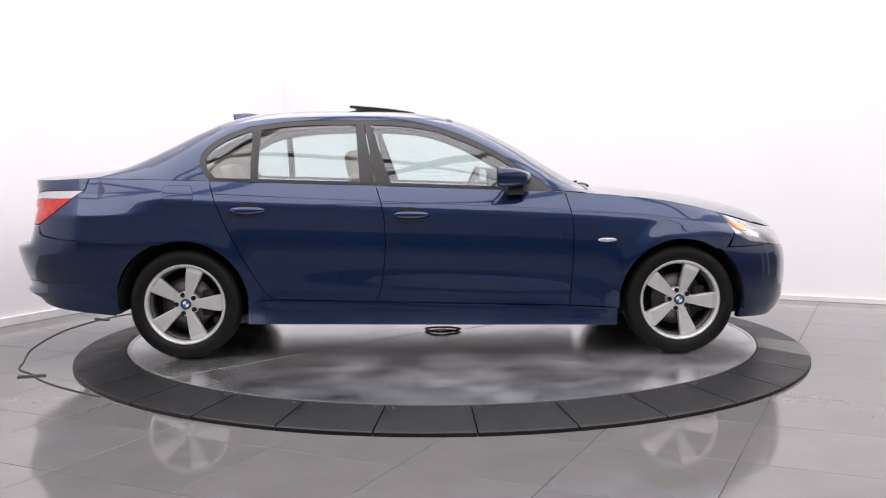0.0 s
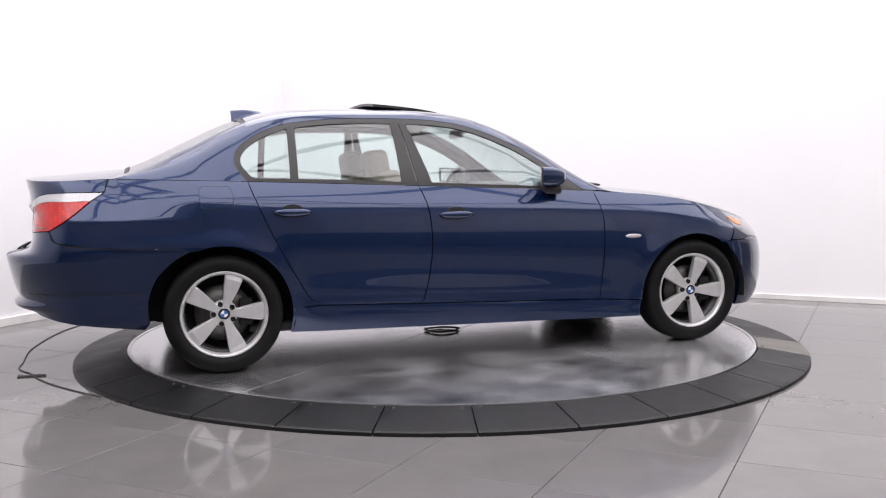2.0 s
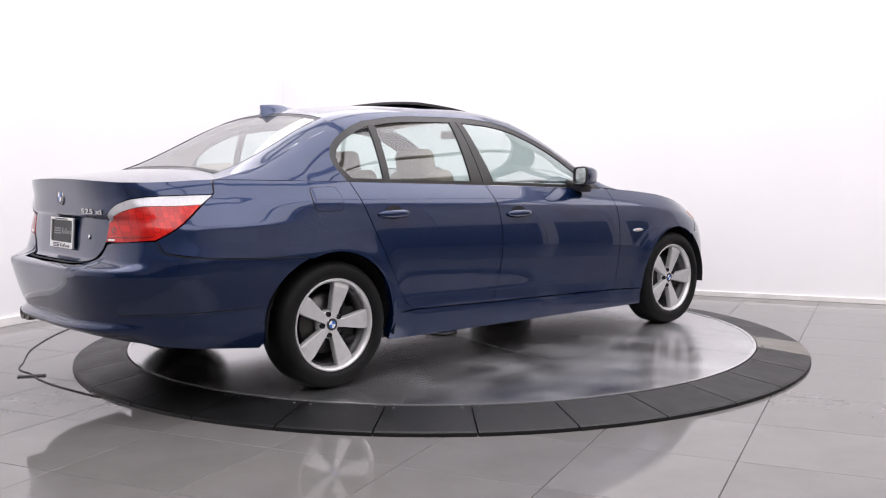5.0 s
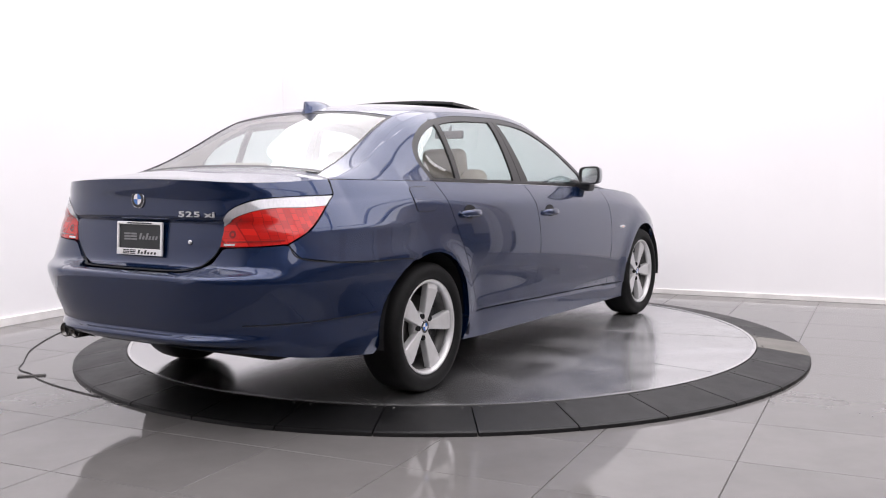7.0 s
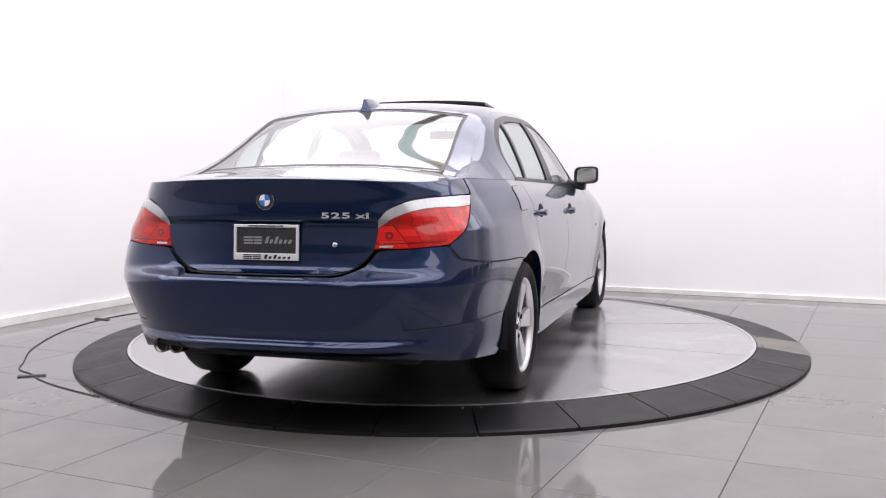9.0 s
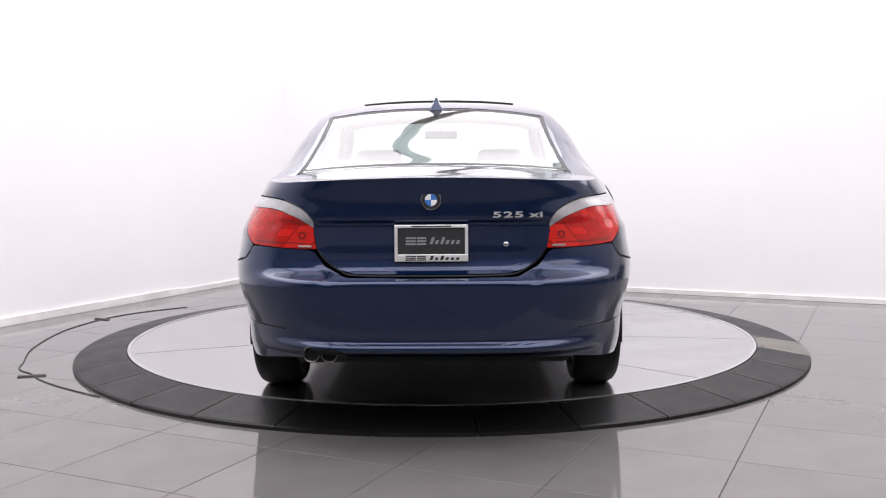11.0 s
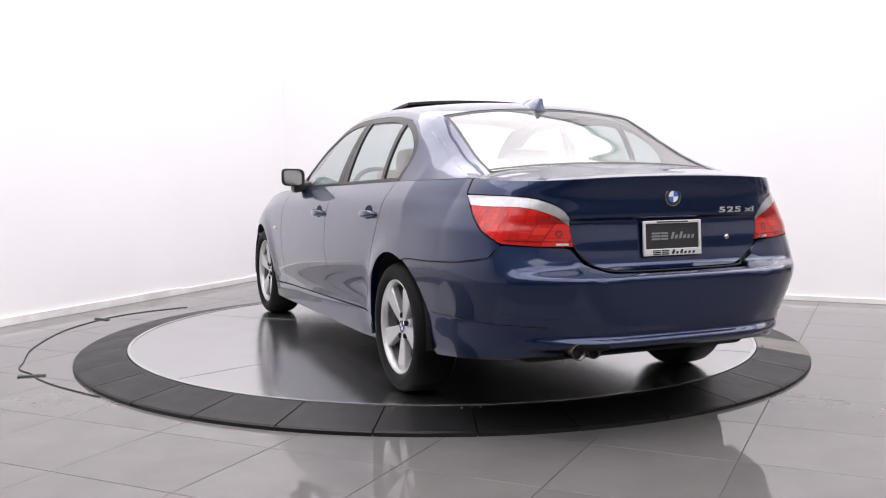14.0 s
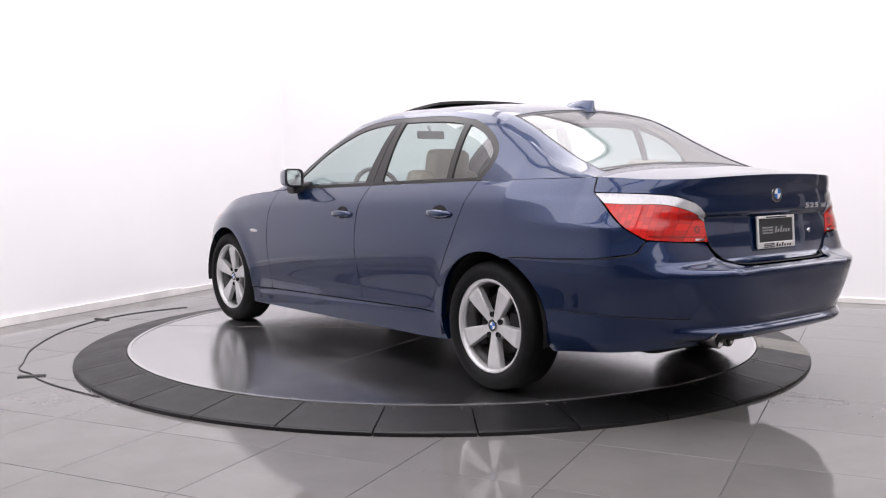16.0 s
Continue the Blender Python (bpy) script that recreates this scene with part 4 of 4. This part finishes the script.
def build_top(car):
    # boot lid top
    ss = np.linspace(-1.90, X_R - ARC_R, 44)
    edge = [lower(s, Z_BELT(s)) for s in ss]
    x_end = edge[-1][0]
    spine = [(max(x_end, e[0]), 0, Z_TRUNK(max(x_end, e[0]))) for e in edge]
    ruled_part("boot_lid_top", ruled(edge, spine, 2.6, 18), PAINT, car)
    # bonnet
    ss = np.linspace(0.86, X_F + ARC_F, 40)
    edge = [lower(s, Z_BELT(s)) for s in ss]
    spine = [(e[0], 0, max(Z_HOOD(e[0]), e[2])) for e in edge]
    ruled_part("bonnet", ruled(edge, spine, 2.4, 16), PAINT, car)
    # roof skin
    sheet("roof", top_grid(-1.275, 0.09, -1, 1, 44, 30), top, PAINT, car, lip=0.004)
    for sgn in (1, -1):
        gl = coons([(-2.0, 0.86), (-1.9, 0.86), (-1.6, 0.875), (-1.277, 0.90)], [(-2.0, 1.0), (-1.277, 1.0)], [(-2.0, 0.86), (-2.0, 1.0)], [(-1.277, 0.90), (-1.277, 1.0)], 30, 5)
        sheet("pillar_skin", gl, top, PAINT, car, side=sgn, lip=0.006)
        gl = coons([(0.092, 0.94), (0.95, 0.94)], [(0.092, 1.0), (0.95, 1.0)], [(0.092, 0.94), (0.092, 1.0)], [(0.95, 0.94), (0.95, 1.0)], 26, 4)
        sheet("windscreen_pillar", gl, top, PAINT, car, side=sgn, lip=0.006)
    def pane(nm, x0, x1, e0, e1, label):
        grid = np.zeros((25, 25, 2))
        for i in range(25):
            for j in range(25):
                a, b = i / 24, -1 + 2 * j / 24
                grid[i, j] = (x0 + (x1 - x0) * a, b * (e0 + (e1 - e0) * a))
        o = sheet(nm, grid, top, GLASS, car, lip=0.0, offset=-0.004, label=label)
        o.visible_shadow = False
        return grid
    pane("rear_window", -1.935, -1.28, 0.862, 0.898, "clear rear window with a dark edge")
    pane("windscreen", 0.095, 0.985, 0.94, 0.94, "clear windscreen")
    # dark borders printed round the panes
    for e0, e1, x0, x1 in ((0.80, 0.862, -1.93, -1.30),):
        for sgn in (1, -1):
            gl = coons([(-1.95, 0.835), (-1.29, 0.865)], [(-1.95, 0.864), (-1.29, 0.90)], [(-1.95, 0.835), (-1.95, 0.864)], [(-1.29, 0.865), (-1.29, 0.90)], 20, 3)
            sheet("window_border", gl, top, BLACK, car, side=sgn, lip=0.0, offset=-0.0025)
    sheet("window_border", top_grid(-1.937, -1.915, -0.855, 0.855, 3, 24), top, BLACK, car, lip=0.0, offset=0.002)
    sheet("window_border", top_grid(-1.305, -1.278, -0.895, 0.895, 3, 24), top, BLACK, car, lip=0.0, offset=-0.0025)
    sheet("window_border", top_grid(0.09, 0.125, -0.895, 0.895, 3, 24), top, BLACK, car, lip=0.0, offset=-0.0025)
    # headlining
    sheet("headlining", top_grid(-1.26, 0.08, -0.97, 0.97, 20, 16), top, LINING, car, lip=0.0, offset=-0.03)
    # tilted sunroof panel
    bm = bmesh.new()
    nx, ny = 10, 14
    lay = []
    for dz in (0.0, -0.015):
        rows = []
        for i in range(nx + 1):
            a = i / nx
            x = -0.505 + 0.40 * a
            row = []
            for j in range(ny + 1):
                y = -0.45 + 0.90 * j / ny
                row.append(bm.verts.new((x, y, top(x, y / Y_RAIL(x))[2] + 0.030 * (1 - a) ** 0.9 + 0.003 + dz)))
            rows.append(row)
        lay.append(rows)
    for rows in lay:
        for a, b in zip(rows, rows[1:]):
            for j in range(ny):
                bm.faces.new((a[j], a[j + 1], b[j + 1], b[j]))
    t, u = lay
    for i in range(nx):
        for j in (0, ny):
            bm.faces.new((t[i][j], t[i + 1][j], u[i + 1][j], u[i][j]))
    for j in range(ny):
        for i in (0, nx):
            bm.faces.new((t[i][j], t[i][j + 1], u[i][j + 1], u[i][j]))
    bmesh.ops.recalc_face_normals(bm, faces=bm.faces)
    part("sunroof", bm, SATIN, car, "dark glass sunroof tilted open", smooth=False)
    # shark fin aerial
    bm = bmesh.new()
    prev = None
    for i in range(13):
        a = i / 12
        x = -1.105 - 0.20 * a
        h = 0.062 * a ** 0.7 + 0.002
        w = 0.040 * (0.35 + 0.65 * math.sin(math.pi * min(1, 0.15 + a * 0.6)))
        z0 = top(x, 0)[2] - 0.002
        xs = x - 0.006 * (a > 0.9)
        row = [bm.verts.new(p) for p in ((x, -w, z0), (x, -w * 0.45, z0 + h * 0.45), (xs, -0.006, z0 + h * 0.95), (xs, 0, z0 + h), (xs, 0.006, z0 + h * 0.95), (x, w * 0.45, z0 + h * 0.45), (x, w, z0))]
        if prev:
            for j in range(6):
                bm.faces.new((prev[j], prev[j + 1], row[j + 1], row[j]))
        prev = row
    bm.faces.new(prev)
    bmesh.ops.recalc_face_normals(bm, faces=bm.faces)
    part("roof_aerial", bm, PAINT, car, "blue shark fin aerial")
    # wipers
    for y0, y1 in ((0.55, -0.1), (0.0, -0.55)):
        pts = [(0.985 - 0.03 * k / 6, y0 + (y1 - y0) * k / 6, 0.992 + 0.012 * math.sin(k)) for k in range(7)]
        part("wiper", tube_bm([(p[0], p[1], top(p[0], p[1] / 0.8)[2] + 0.012) for p in pts], 0.008, 6), BLACK, car)


def build_wheel(car, x, side, turn):
    """An alloy wheel with five broad spokes; its axle runs along y, the face looks to +y before it is turned."""
    w = empty("wheel")
    w.parent = car
    w.matrix_basis = pose(x, side * 0.79, HUB_Z, 0, 0, 0 if side > 0 else 180)
    part("tyre", lathe_bm([(0.232, 0.082), (0.240, 0.100), (0.262, 0.112), (0.290, 0.110), (0.308, 0.098), (0.318, 0.080), (0.3215, 0.05), (0.322, 0.0), (0.3215, -0.05),
                           (0.318, -0.08), (0.300, -0.105), (0.262, -0.112), (0.235, -0.09), (0.228, -0.05), (0.226, 0.0), (0.226, 0.05)], 72, closed=True), RUBBER_TYRE, w)
    rim = part("rim", lathe_bm([(0.234, 0.088), (0.236, 0.094), (0.230, 0.098), (0.223, 0.093), (0.217, 0.084), (0.213, 0.070), (0.212, 0.058), (0.226, 0.05)], 72, closed=True), ALLOY, w, "silver alloy rim")
    part("barrel", lathe_bm([(0.211, 0.060), (0.203, 0.0), (0.198, -0.09), (0.224, -0.09), (0.2255, 0.045), (0.2115, 0.055)], 60, closed=True), BARREL, rim, "inside of the rim, coloured dark grey for its shade")
    part("brake_disc", lathe_bm([(0.05, 0.012), (0.152, 0.010), (0.155, 0.0), (0.155, -0.02), (0.05, -0.02)], 48), STEEL, w)
    part("wheel_back", lathe_bm([(0.0, -0.055), (0.15, -0.058), (0.199, -0.06)], 40), DARK, w)
    cal = box_bm(-0.16, -0.085, -0.03, 0.035, -0.075, 0.075, 0.012)
    part("caliper", cal, DARK, w)
    for i in range(5):
        a = radians(turn + 72 * i)
        bm = bmesh.new()
        lay = []
        prof = [(0.030, 0.021), (0.055, 0.0225), (0.085, 0.027), (0.12, 0.0345), (0.16, 0.0425), (0.19, 0.047), (0.208, 0.049), (0.219, 0.050)]
        for r, h in prof:
            yf = 0.066 + 0.022 * ((r - 0.03) / 0.19) ** 0.8 - 0.010 * max(0.0, (r - 0.19) / 0.03)
            row = [(r, -h, yf - 0.036), (r, -h, yf - 0.007), (r, -h * 0.93, yf - 0.0015), (r, -h * 0.80, yf), (r, h * 0.80, yf), (r, h * 0.93, yf - 0.0015), (r, h, yf - 0.007), (r, h, yf - 0.036)]
            lay.append([bm.verts.new((q[0] * math.cos(a) - q[1] * math.sin(a), q[2], q[0] * math.sin(a) + q[1] * math.cos(a))) for q in row])
        for p, q in zip(lay, lay[1:]):
            for j in range(7):
                bm.faces.new((p[j], p[j + 1], q[j + 1], q[j]))
        bmesh.ops.recalc_face_normals(bm, faces=bm.faces)
        part("spoke", bm, ALLOY, rim, smooth=False)
        b = radians(turn + 36 + 72 * i)
        bm = lathe_bm([(0.0, 0.066), (0.008, 0.066), (0.0115, 0.071), (0.0125, 0.074), (0.0135, 0.072), (0.0135, 0.05)], 16)
        o = part("wheel_bolt", bm, DARK, rim)
        o.location = (0.056 * math.cos(b), 0.0, 0.056 * math.sin(b))
    part("hub", lathe_bm([(0.0, 0.0665), (0.030, 0.0665), (0.050, 0.064), (0.068, 0.060), (0.074, 0.048), (0.074, 0.02)], 40), ALLOY, rim)
    roundel(w, Matrix.Translation((0, 0.0668, 0)) @ pose(0, 0, 0, -90, 0, 0), 0.032)


def roundel(parent, m, r):
    """A round badge: dark ring with a chrome rim and four quarters, lying in its xy plane, facing +z."""
    e = part("badge", lathe_bm([(0.0, 0.002), (r * 0.94, 0.003), (r * 0.97, 0.0045), (r, 0.003), (r, -0.002)], 40, "z"), CHROME, parent, "round badge of blue and white quarters in a dark ring", at=m)
    bm = lathe_bm([(r * 0.60, 0.0048), (r * 0.93, 0.0048)], 40, "z")
    part("badge_ring", bm, PLATE_BLACK, e, smooth=False)
    for k in range(4):
        bm = bmesh.new()
        c = bm.verts.new((0, 0, 0.0052))
        arc = [bm.verts.new((r * 0.6 * math.cos(math.pi / 2 * (k + j / 8)), r * 0.6 * math.sin(math.pi / 2 * (k + j / 8)), 0.0052)) for j in range(9)]
        for p, q in zip(arc, arc[1:]):
            bm.faces.new((c, p, q))
        part("badge_quarter", bm, (BLUE_ENAMEL, WHITE_ENAMEL)[k % 2], e, smooth=False)


def build_tail_details(car):
    xf = lambda y, z: -abs(lower(tail_s(abs(y), 0.87), z)[0])
    # badge on the boot lid
    roundel(car, Matrix.Translation((-2.4535, 0, 0.973)) @ Euler((radians(90), 0, radians(-90))).to_matrix().to_4x4(), 0.041)
    # model lettering, letter by letter, bent to the lid
    lid = [o for o in car.children if o.name.startswith("boot_lid_face")][0]
    u0 = 0.0
    glyphs = []
    for ch, adv in (("5", 0.60), ("2", 0.60), ("5", 0.84), ("x", 0.52), ("i", 0.22)):
        cu = bpy.data.curves.new("letter", "FONT")
        cu.body = ch
        cu.size, cu.extrude, cu.offset = 1.0, 0.02, 0.025
        tmp = new("letter_shape", cu)
        bpy.context.view_layer.update()
        me = bpy.data.meshes.new_from_object(tmp.evaluated_get(bpy.context.evaluated_depsgraph_get()))
        bpy.data.objects.remove(tmp)
        glyphs.append((me, u0))
        u0 += adv
    for me, u in glyphs:
        for v in me.vertices:
            y, z = 0.249 + 0.207 * (1.05 * v.co.x + u) / u0, 0.900 + 0.033 * v.co.y
            x = lower(tail_s(y, 0.888), z)[0]
            v.co = (x - 0.002 - 0.05 * v.co.z, -y, z)
        part_mesh("letter", me, ALLOY, lid, "chrome letter of the model lettering 525 xi", smooth=False)
    # number plate in a chrome frame
    pl = empty("number_plate")
    pl.parent = car
    pl.matrix_basis = Matrix.Translation((-2.452, 0.0, 0.797)) @ pose(0, 0, 0, 0, 4.0, 0) @ Matrix.Diagonal((1.0, 0.95, 0.94, 1.0))
    part("plate_board", box_bm(0.0, 0.012, -0.150, 0.150, -0.072, 0.072, 0.002), PLATE_BLACK, pl, smooth=False)
    bm = bmesh.new()
    box_bm(-0.006, 0.004, -0.158, 0.158, 0.066, 0.080, 0.003, bm=bm)
    box_bm(-0.006, 0.004, -0.158, 0.158, -0.080, -0.048, 0.003, bm=bm)
    for s in (-1, 1):
        box_bm(-0.006, 0.004, s * 0.151 - 0.007, s * 0.151 + 0.007, -0.05, 0.068, 0.003, bm=bm)
    part("plate_frame", bm, FRAME_CHROME, pl, "bright metal plate frame", smooth=False)
    for z0, h, m, x in ((-0.008, 0.034, PLATE_GREY, -0.0012), (-0.075, 0.021, PLATE_BLACK, -0.0068)):
        for y0, w in ((0.110, 0.044), (0.062, 0.040)):
            bm = box_bm(x, x + 0.0012, y0 - w, y0, z0, z0 + 0.24 * h)
            box_bm(x, x + 0.0012, y0 - w, y0, z0 + 0.76 * h, z0 + h, bm=bm)
            box_bm(x, x + 0.0012, y0 - w, y0, z0 + 0.38 * h, z0 + 0.62 * h, bm=bm)
            part("print_block", bm, m, pl, smooth=False)
        for i in range(6):
            y0 = 0.012 - 0.0225 * i
            top_z = z0 + h * (1.0 if i in (0, 2) else 0.62)
            bm = box_bm(x, x + 0.0012, y0 - 0.016, y0 - 0.003, z0 + 0.1 * h, top_z)
            for v in bm.verts:
                v.co.y -= 0.35 * (v.co.z - z0)
            part("print_bar", bm, m, pl, smooth=False)
    part("print_bar", box_bm(-0.0068, -0.0056, -0.085, 0.085, 0.070, 0.076), PLATE_BLACK, pl, smooth=False)
    # boot lock
    part("boot_lock", lathe_bm([(0.0, 0.006), (0.009, 0.006), (0.012, 0.003), (0.012, 0.0)], 20, "y"), CHROME, car, at=Matrix.Translation((xf(0.304, 0.79) - 0.001, -0.304, 0.789)) @ pose(0, 0, 0, 0, 0, 90))
    # exhaust pipes and their cut-out
    for y in (0.417, 0.490):
        part("exhaust_pipe", lathe_bm([(0.030, 0.0), (0.034, 0.0), (0.035, 0.004), (0.035, 0.22), (0.030, 0.22)], 24, "y", closed=True), PIPE, car, "twin round chrome exhaust tip",
             at=Matrix.Translation((-2.505, y, 0.350)) @ pose(0, 0, 0, 0, 0, -90))
        part("pipe_inside", lathe_bm([(0.0, 0.02), (0.031, 0.02)], 20, "y"), DARK, car, at=Matrix.Translation((-2.505, y, 0.350)) @ pose(0, 0, 0, 0, 0, -90))
    g = coons([(tail_s(0.55), 0.318), (tail_s(0.36), 0.318)], rounded([(tail_s(0.54), 0.352), (tail_s(0.515), 0.372), (tail_s(0.40), 0.374), (tail_s(0.37), 0.358)], 16),
              [(tail_s(0.55), 0.318), (tail_s(0.54), 0.352)], [(tail_s(0.36), 0.318), (tail_s(0.37), 0.358)], 12, 10)
    sheet("exhaust_cutout", g, lower, DARK, car, lip=0.0, offset=0.002)


def build_inside(car):
    def seat(x, y, w, name="front_seat"):
        s = empty(name)
        s.parent = car
        part("cushion", box_bm(x - 0.05, x + 0.48, y - w, y + w, 0.36, 0.56, 0.06, 4), LEATHER, s)
        bm = box_bm(-0.075, 0.075, -w, w, 0.0, 0.61, 0.07, 5)
        part("backrest", bm, LEATHER, s, at=pose(x, y, 0.50, 0, -16, 0))
        return s
    for y in (-0.37, 0.37):
        s = seat(-0.28, y, 0.25)
        part("headrest", box_bm(-0.06, 0.06, -0.14, 0.14, -0.09, 0.085, 0.058, 6), LEATHER, s, at=pose(-0.475, y, 1.13, 0, -10, 0))
        for d in (-0.05, 0.05):
            part("headrest_post", tube_bm([(-0.45, y + d, 1.0), (-0.47, y + d, 1.08)], 0.006, 6), CHROME, s)
    b = empty("rear_bench")
    b.parent = car
    part("cushion", box_bm(-1.25, -0.72, -0.57, 0.57, 0.34, 0.53, 0.06, 4), LEATHER, b)
    part("backrest", box_bm(-0.08, 0.08, -0.585, 0.585, 0, 0.55, 0.06, 4), LEATHER, b, at=pose(-1.22, 0, 0.48, 0, -18, 0))
    for y in (-0.38, 0.38):
        part("headrest", box_bm(-0.06, 0.06, -0.17, 0.17, -0.06, 0.085, 0.045, 4), LEATHER, b, at=pose(-1.40, y, 1.05, 0, -14, 0))
    part("parcel_shelf", box_bm(-1.95, -1.38, -0.66, 0.66, 1.015, 1.035, 0.006), LINING, car)
    part("dashboard", box_bm(0.48, 0.95, -0.74, 0.74, 0.62, 0.955, 0.08, 4), DASH, car, "dark grey dashboard")
    part("instrument_hood", box_bm(0.42, 0.70, 0.18, 0.58, 0.90, 1.005, 0.045, 4), DASH, car)
    bm = bmesh.new()
    pts = [(0.02 * 0, 0.185 * math.cos(a), 0.185 * math.sin(a)) for a in np.linspace(0, 2 * math.pi, 33)]
    st = part("steering_wheel", tube_bm(pts, 0.016, 8), DASH, car, at=pose(0.25, 0.37, 0.93, 0, 24, 0))
    part("wheel_hub", box_bm(-0.02, 0.05, -0.17, 0.17, -0.045, 0.045, 0.018), DASH, st)
    part("inner_mirror", box_bm(-0.015, 0.015, -0.11, 0.11, -0.027, 0.027, 0.012, 3), DASH, car, "dark inside rear-view mirror", at=pose(0.17, 0, 1.325, 0, 10, 0))
    part("mirror_stalk", tube_bm([(0.17, 0, 1.34), (0.20, 0, 1.385)], 0.009, 6), DASH, car)
    part("cabin_floor", box_bm(-1.3, 1.0, -0.80, 0.80, 0.20, 0.24), DASH, car)
    part("engine_bulkhead", box_bm(0.955, 1.0, -0.78, 0.78, 0.22, 0.93), DARK, car)
    part("boot_bulkhead", box_bm(-1.45, -1.40, -0.66, 0.66, 0.22, 1.01), DARK, car)


def build_under(car):
    part("underbody", box_bm(-1.06, 1.05, -0.66, 0.66, 0.185, 0.24, 0.02), DARK, car, "black underbody")
    part("tail_tank", box_bm(-2.24, -1.75, -0.60, 0.60, 0.255, 0.46, 0.05, 3), DARK, car)
    part("rear_undertray", box_bm(-2.34, -1.86, -0.60, 0.60, 0.330, 0.345, 0.006), DARK, car)
    part("boot_floor", box_bm(-2.40, -1.06, -0.60, 0.60, 0.46, 0.48, 0.006), DARK, car)
    part("front_undertray", box_bm(1.82, 2.06, -0.56, 0.56, 0.215, 0.230, 0.006), DARK, car)
    part("tail_floor", box_bm(-1.8, -1.06, -0.52, 0.52, 0.24, 0.36, 0.02), DARK, car)
    part("nose_floor", box_bm(1.05, 2.05, -0.52, 0.52, 0.19, 0.26, 0.02), DARK, car)
    part("silencer", lathe_bm([(0.0, -0.30), (0.085, -0.29), (0.095, -0.2), (0.095, 0.2), (0.085, 0.29), (0.0, 0.30)], 20), DARK, car, at=pose(-2.06, 0.15, 0.355))
    for x in (RA, FA):
        part("axle", tube_bm([(x, -0.75, HUB_Z - 0.05), (x, 0.75, HUB_Z - 0.05)], 0.035, 8), DARK, car)
        for s in (-1, 1):
            bm = bmesh.new()
            r = (R_ARCH if x < 0 else F_ARCH) + 0.016
            pr = []
            for i in range(25):
                a = radians((-14 + 202 * i / 24) if x < 0 else (-8 + 200 * i / 24))
                pr.append([bm.verts.new((x + r * math.cos(a), s * y, HUB_Z + r * math.sin(a))) for y in (0.888, 0.60)])
            for p, q in zip(pr, pr[1:]):
                bm.faces.new((p[0], p[1], q[1], q[0]))
            c = bm.verts.new((x, s * 0.60, HUB_Z - 0.1))
            for p, q in zip(pr, pr[1:]):
                bm.faces.new((p[1], c, q[1]))
            part("wheel_housing", bm, DARK, car, smooth=False)


def build_car():
    car = empty("car")
    tagged(car, "dark blue metallic four-door saloon with its sunroof tilted, on the turntable", "car")
    build_panels(car)
    build_top(car)
    for x, side, turn in ((RA, -1, 34), (FA, -1, 38), (RA, 1, 48), (FA, 1, 20)):
        build_wheel(car, x, side, turn)
    build_tail_details(car)
    build_inside(car)
    build_under(car)
    return car


def build_cable():
    pts = [(-2.16, 1.60), (-2.44, 1.35), (-2.64, 1.03), (-2.74, 0.56), (-2.74, 0.2), (-2.68, -0.25), (-2.60, -0.52), (-2.545, -0.68), (-2.50, -0.84), (-2.44, -0.93), (-2.36, -1.00), (-2.25, -1.15), (-2.08, -1.32), (-1.87, -1.49), (-1.76, -1.57)]
    cv = rounded(pts, 90)
    c = part("floor_cable", tube_bm([(x, y, 0.0032) for x, y in cv], 0.0034, 8), CABLE)
    tagged(c, "thin black cable lying in a loose arc on the tiles", "cable")
    for x, y, a in ((-2.33, -1.06, 15), (-2.66, 0.98, -35)):
        t = part("tape_strip", box_bm(-0.075, 0.075, -0.017, 0.017, 0.0, 0.0075, 0.002), TAPE, at=pose(x, y, 0.0002, 0, 0, a))
        tagged(t, "short strip of dark tape holding the cable down", "tape", "tape strips")


deck = build_turntable()
car = build_car()
build_cable()


def motions():
    """The deck turns with the car on it; the car stands a little off the deck's centre."""
    turn = [(0, 0.96), (1, 9.19), (2, 17.37), (3, 25.51), (4, 33.61), (5, 41.66), (6, 49.60), (7, 57.48), (8, 65.26), (9, 73.05), (10, 80.98),
            (11, 89.05), (12, 97.24), (13, 105.33), (14, 113.14), (15, 120.65), (16, 128.05)]
    walk(deck, [(t, pose(0, 0, 0, 0, 0, a)) for t, a in turn])
    walk(car, [(t, pose(0, 0, 0, 0, 0, a) @ pose(-0.0614, -0.0011, DECK)) for t, a in turn])


motions()
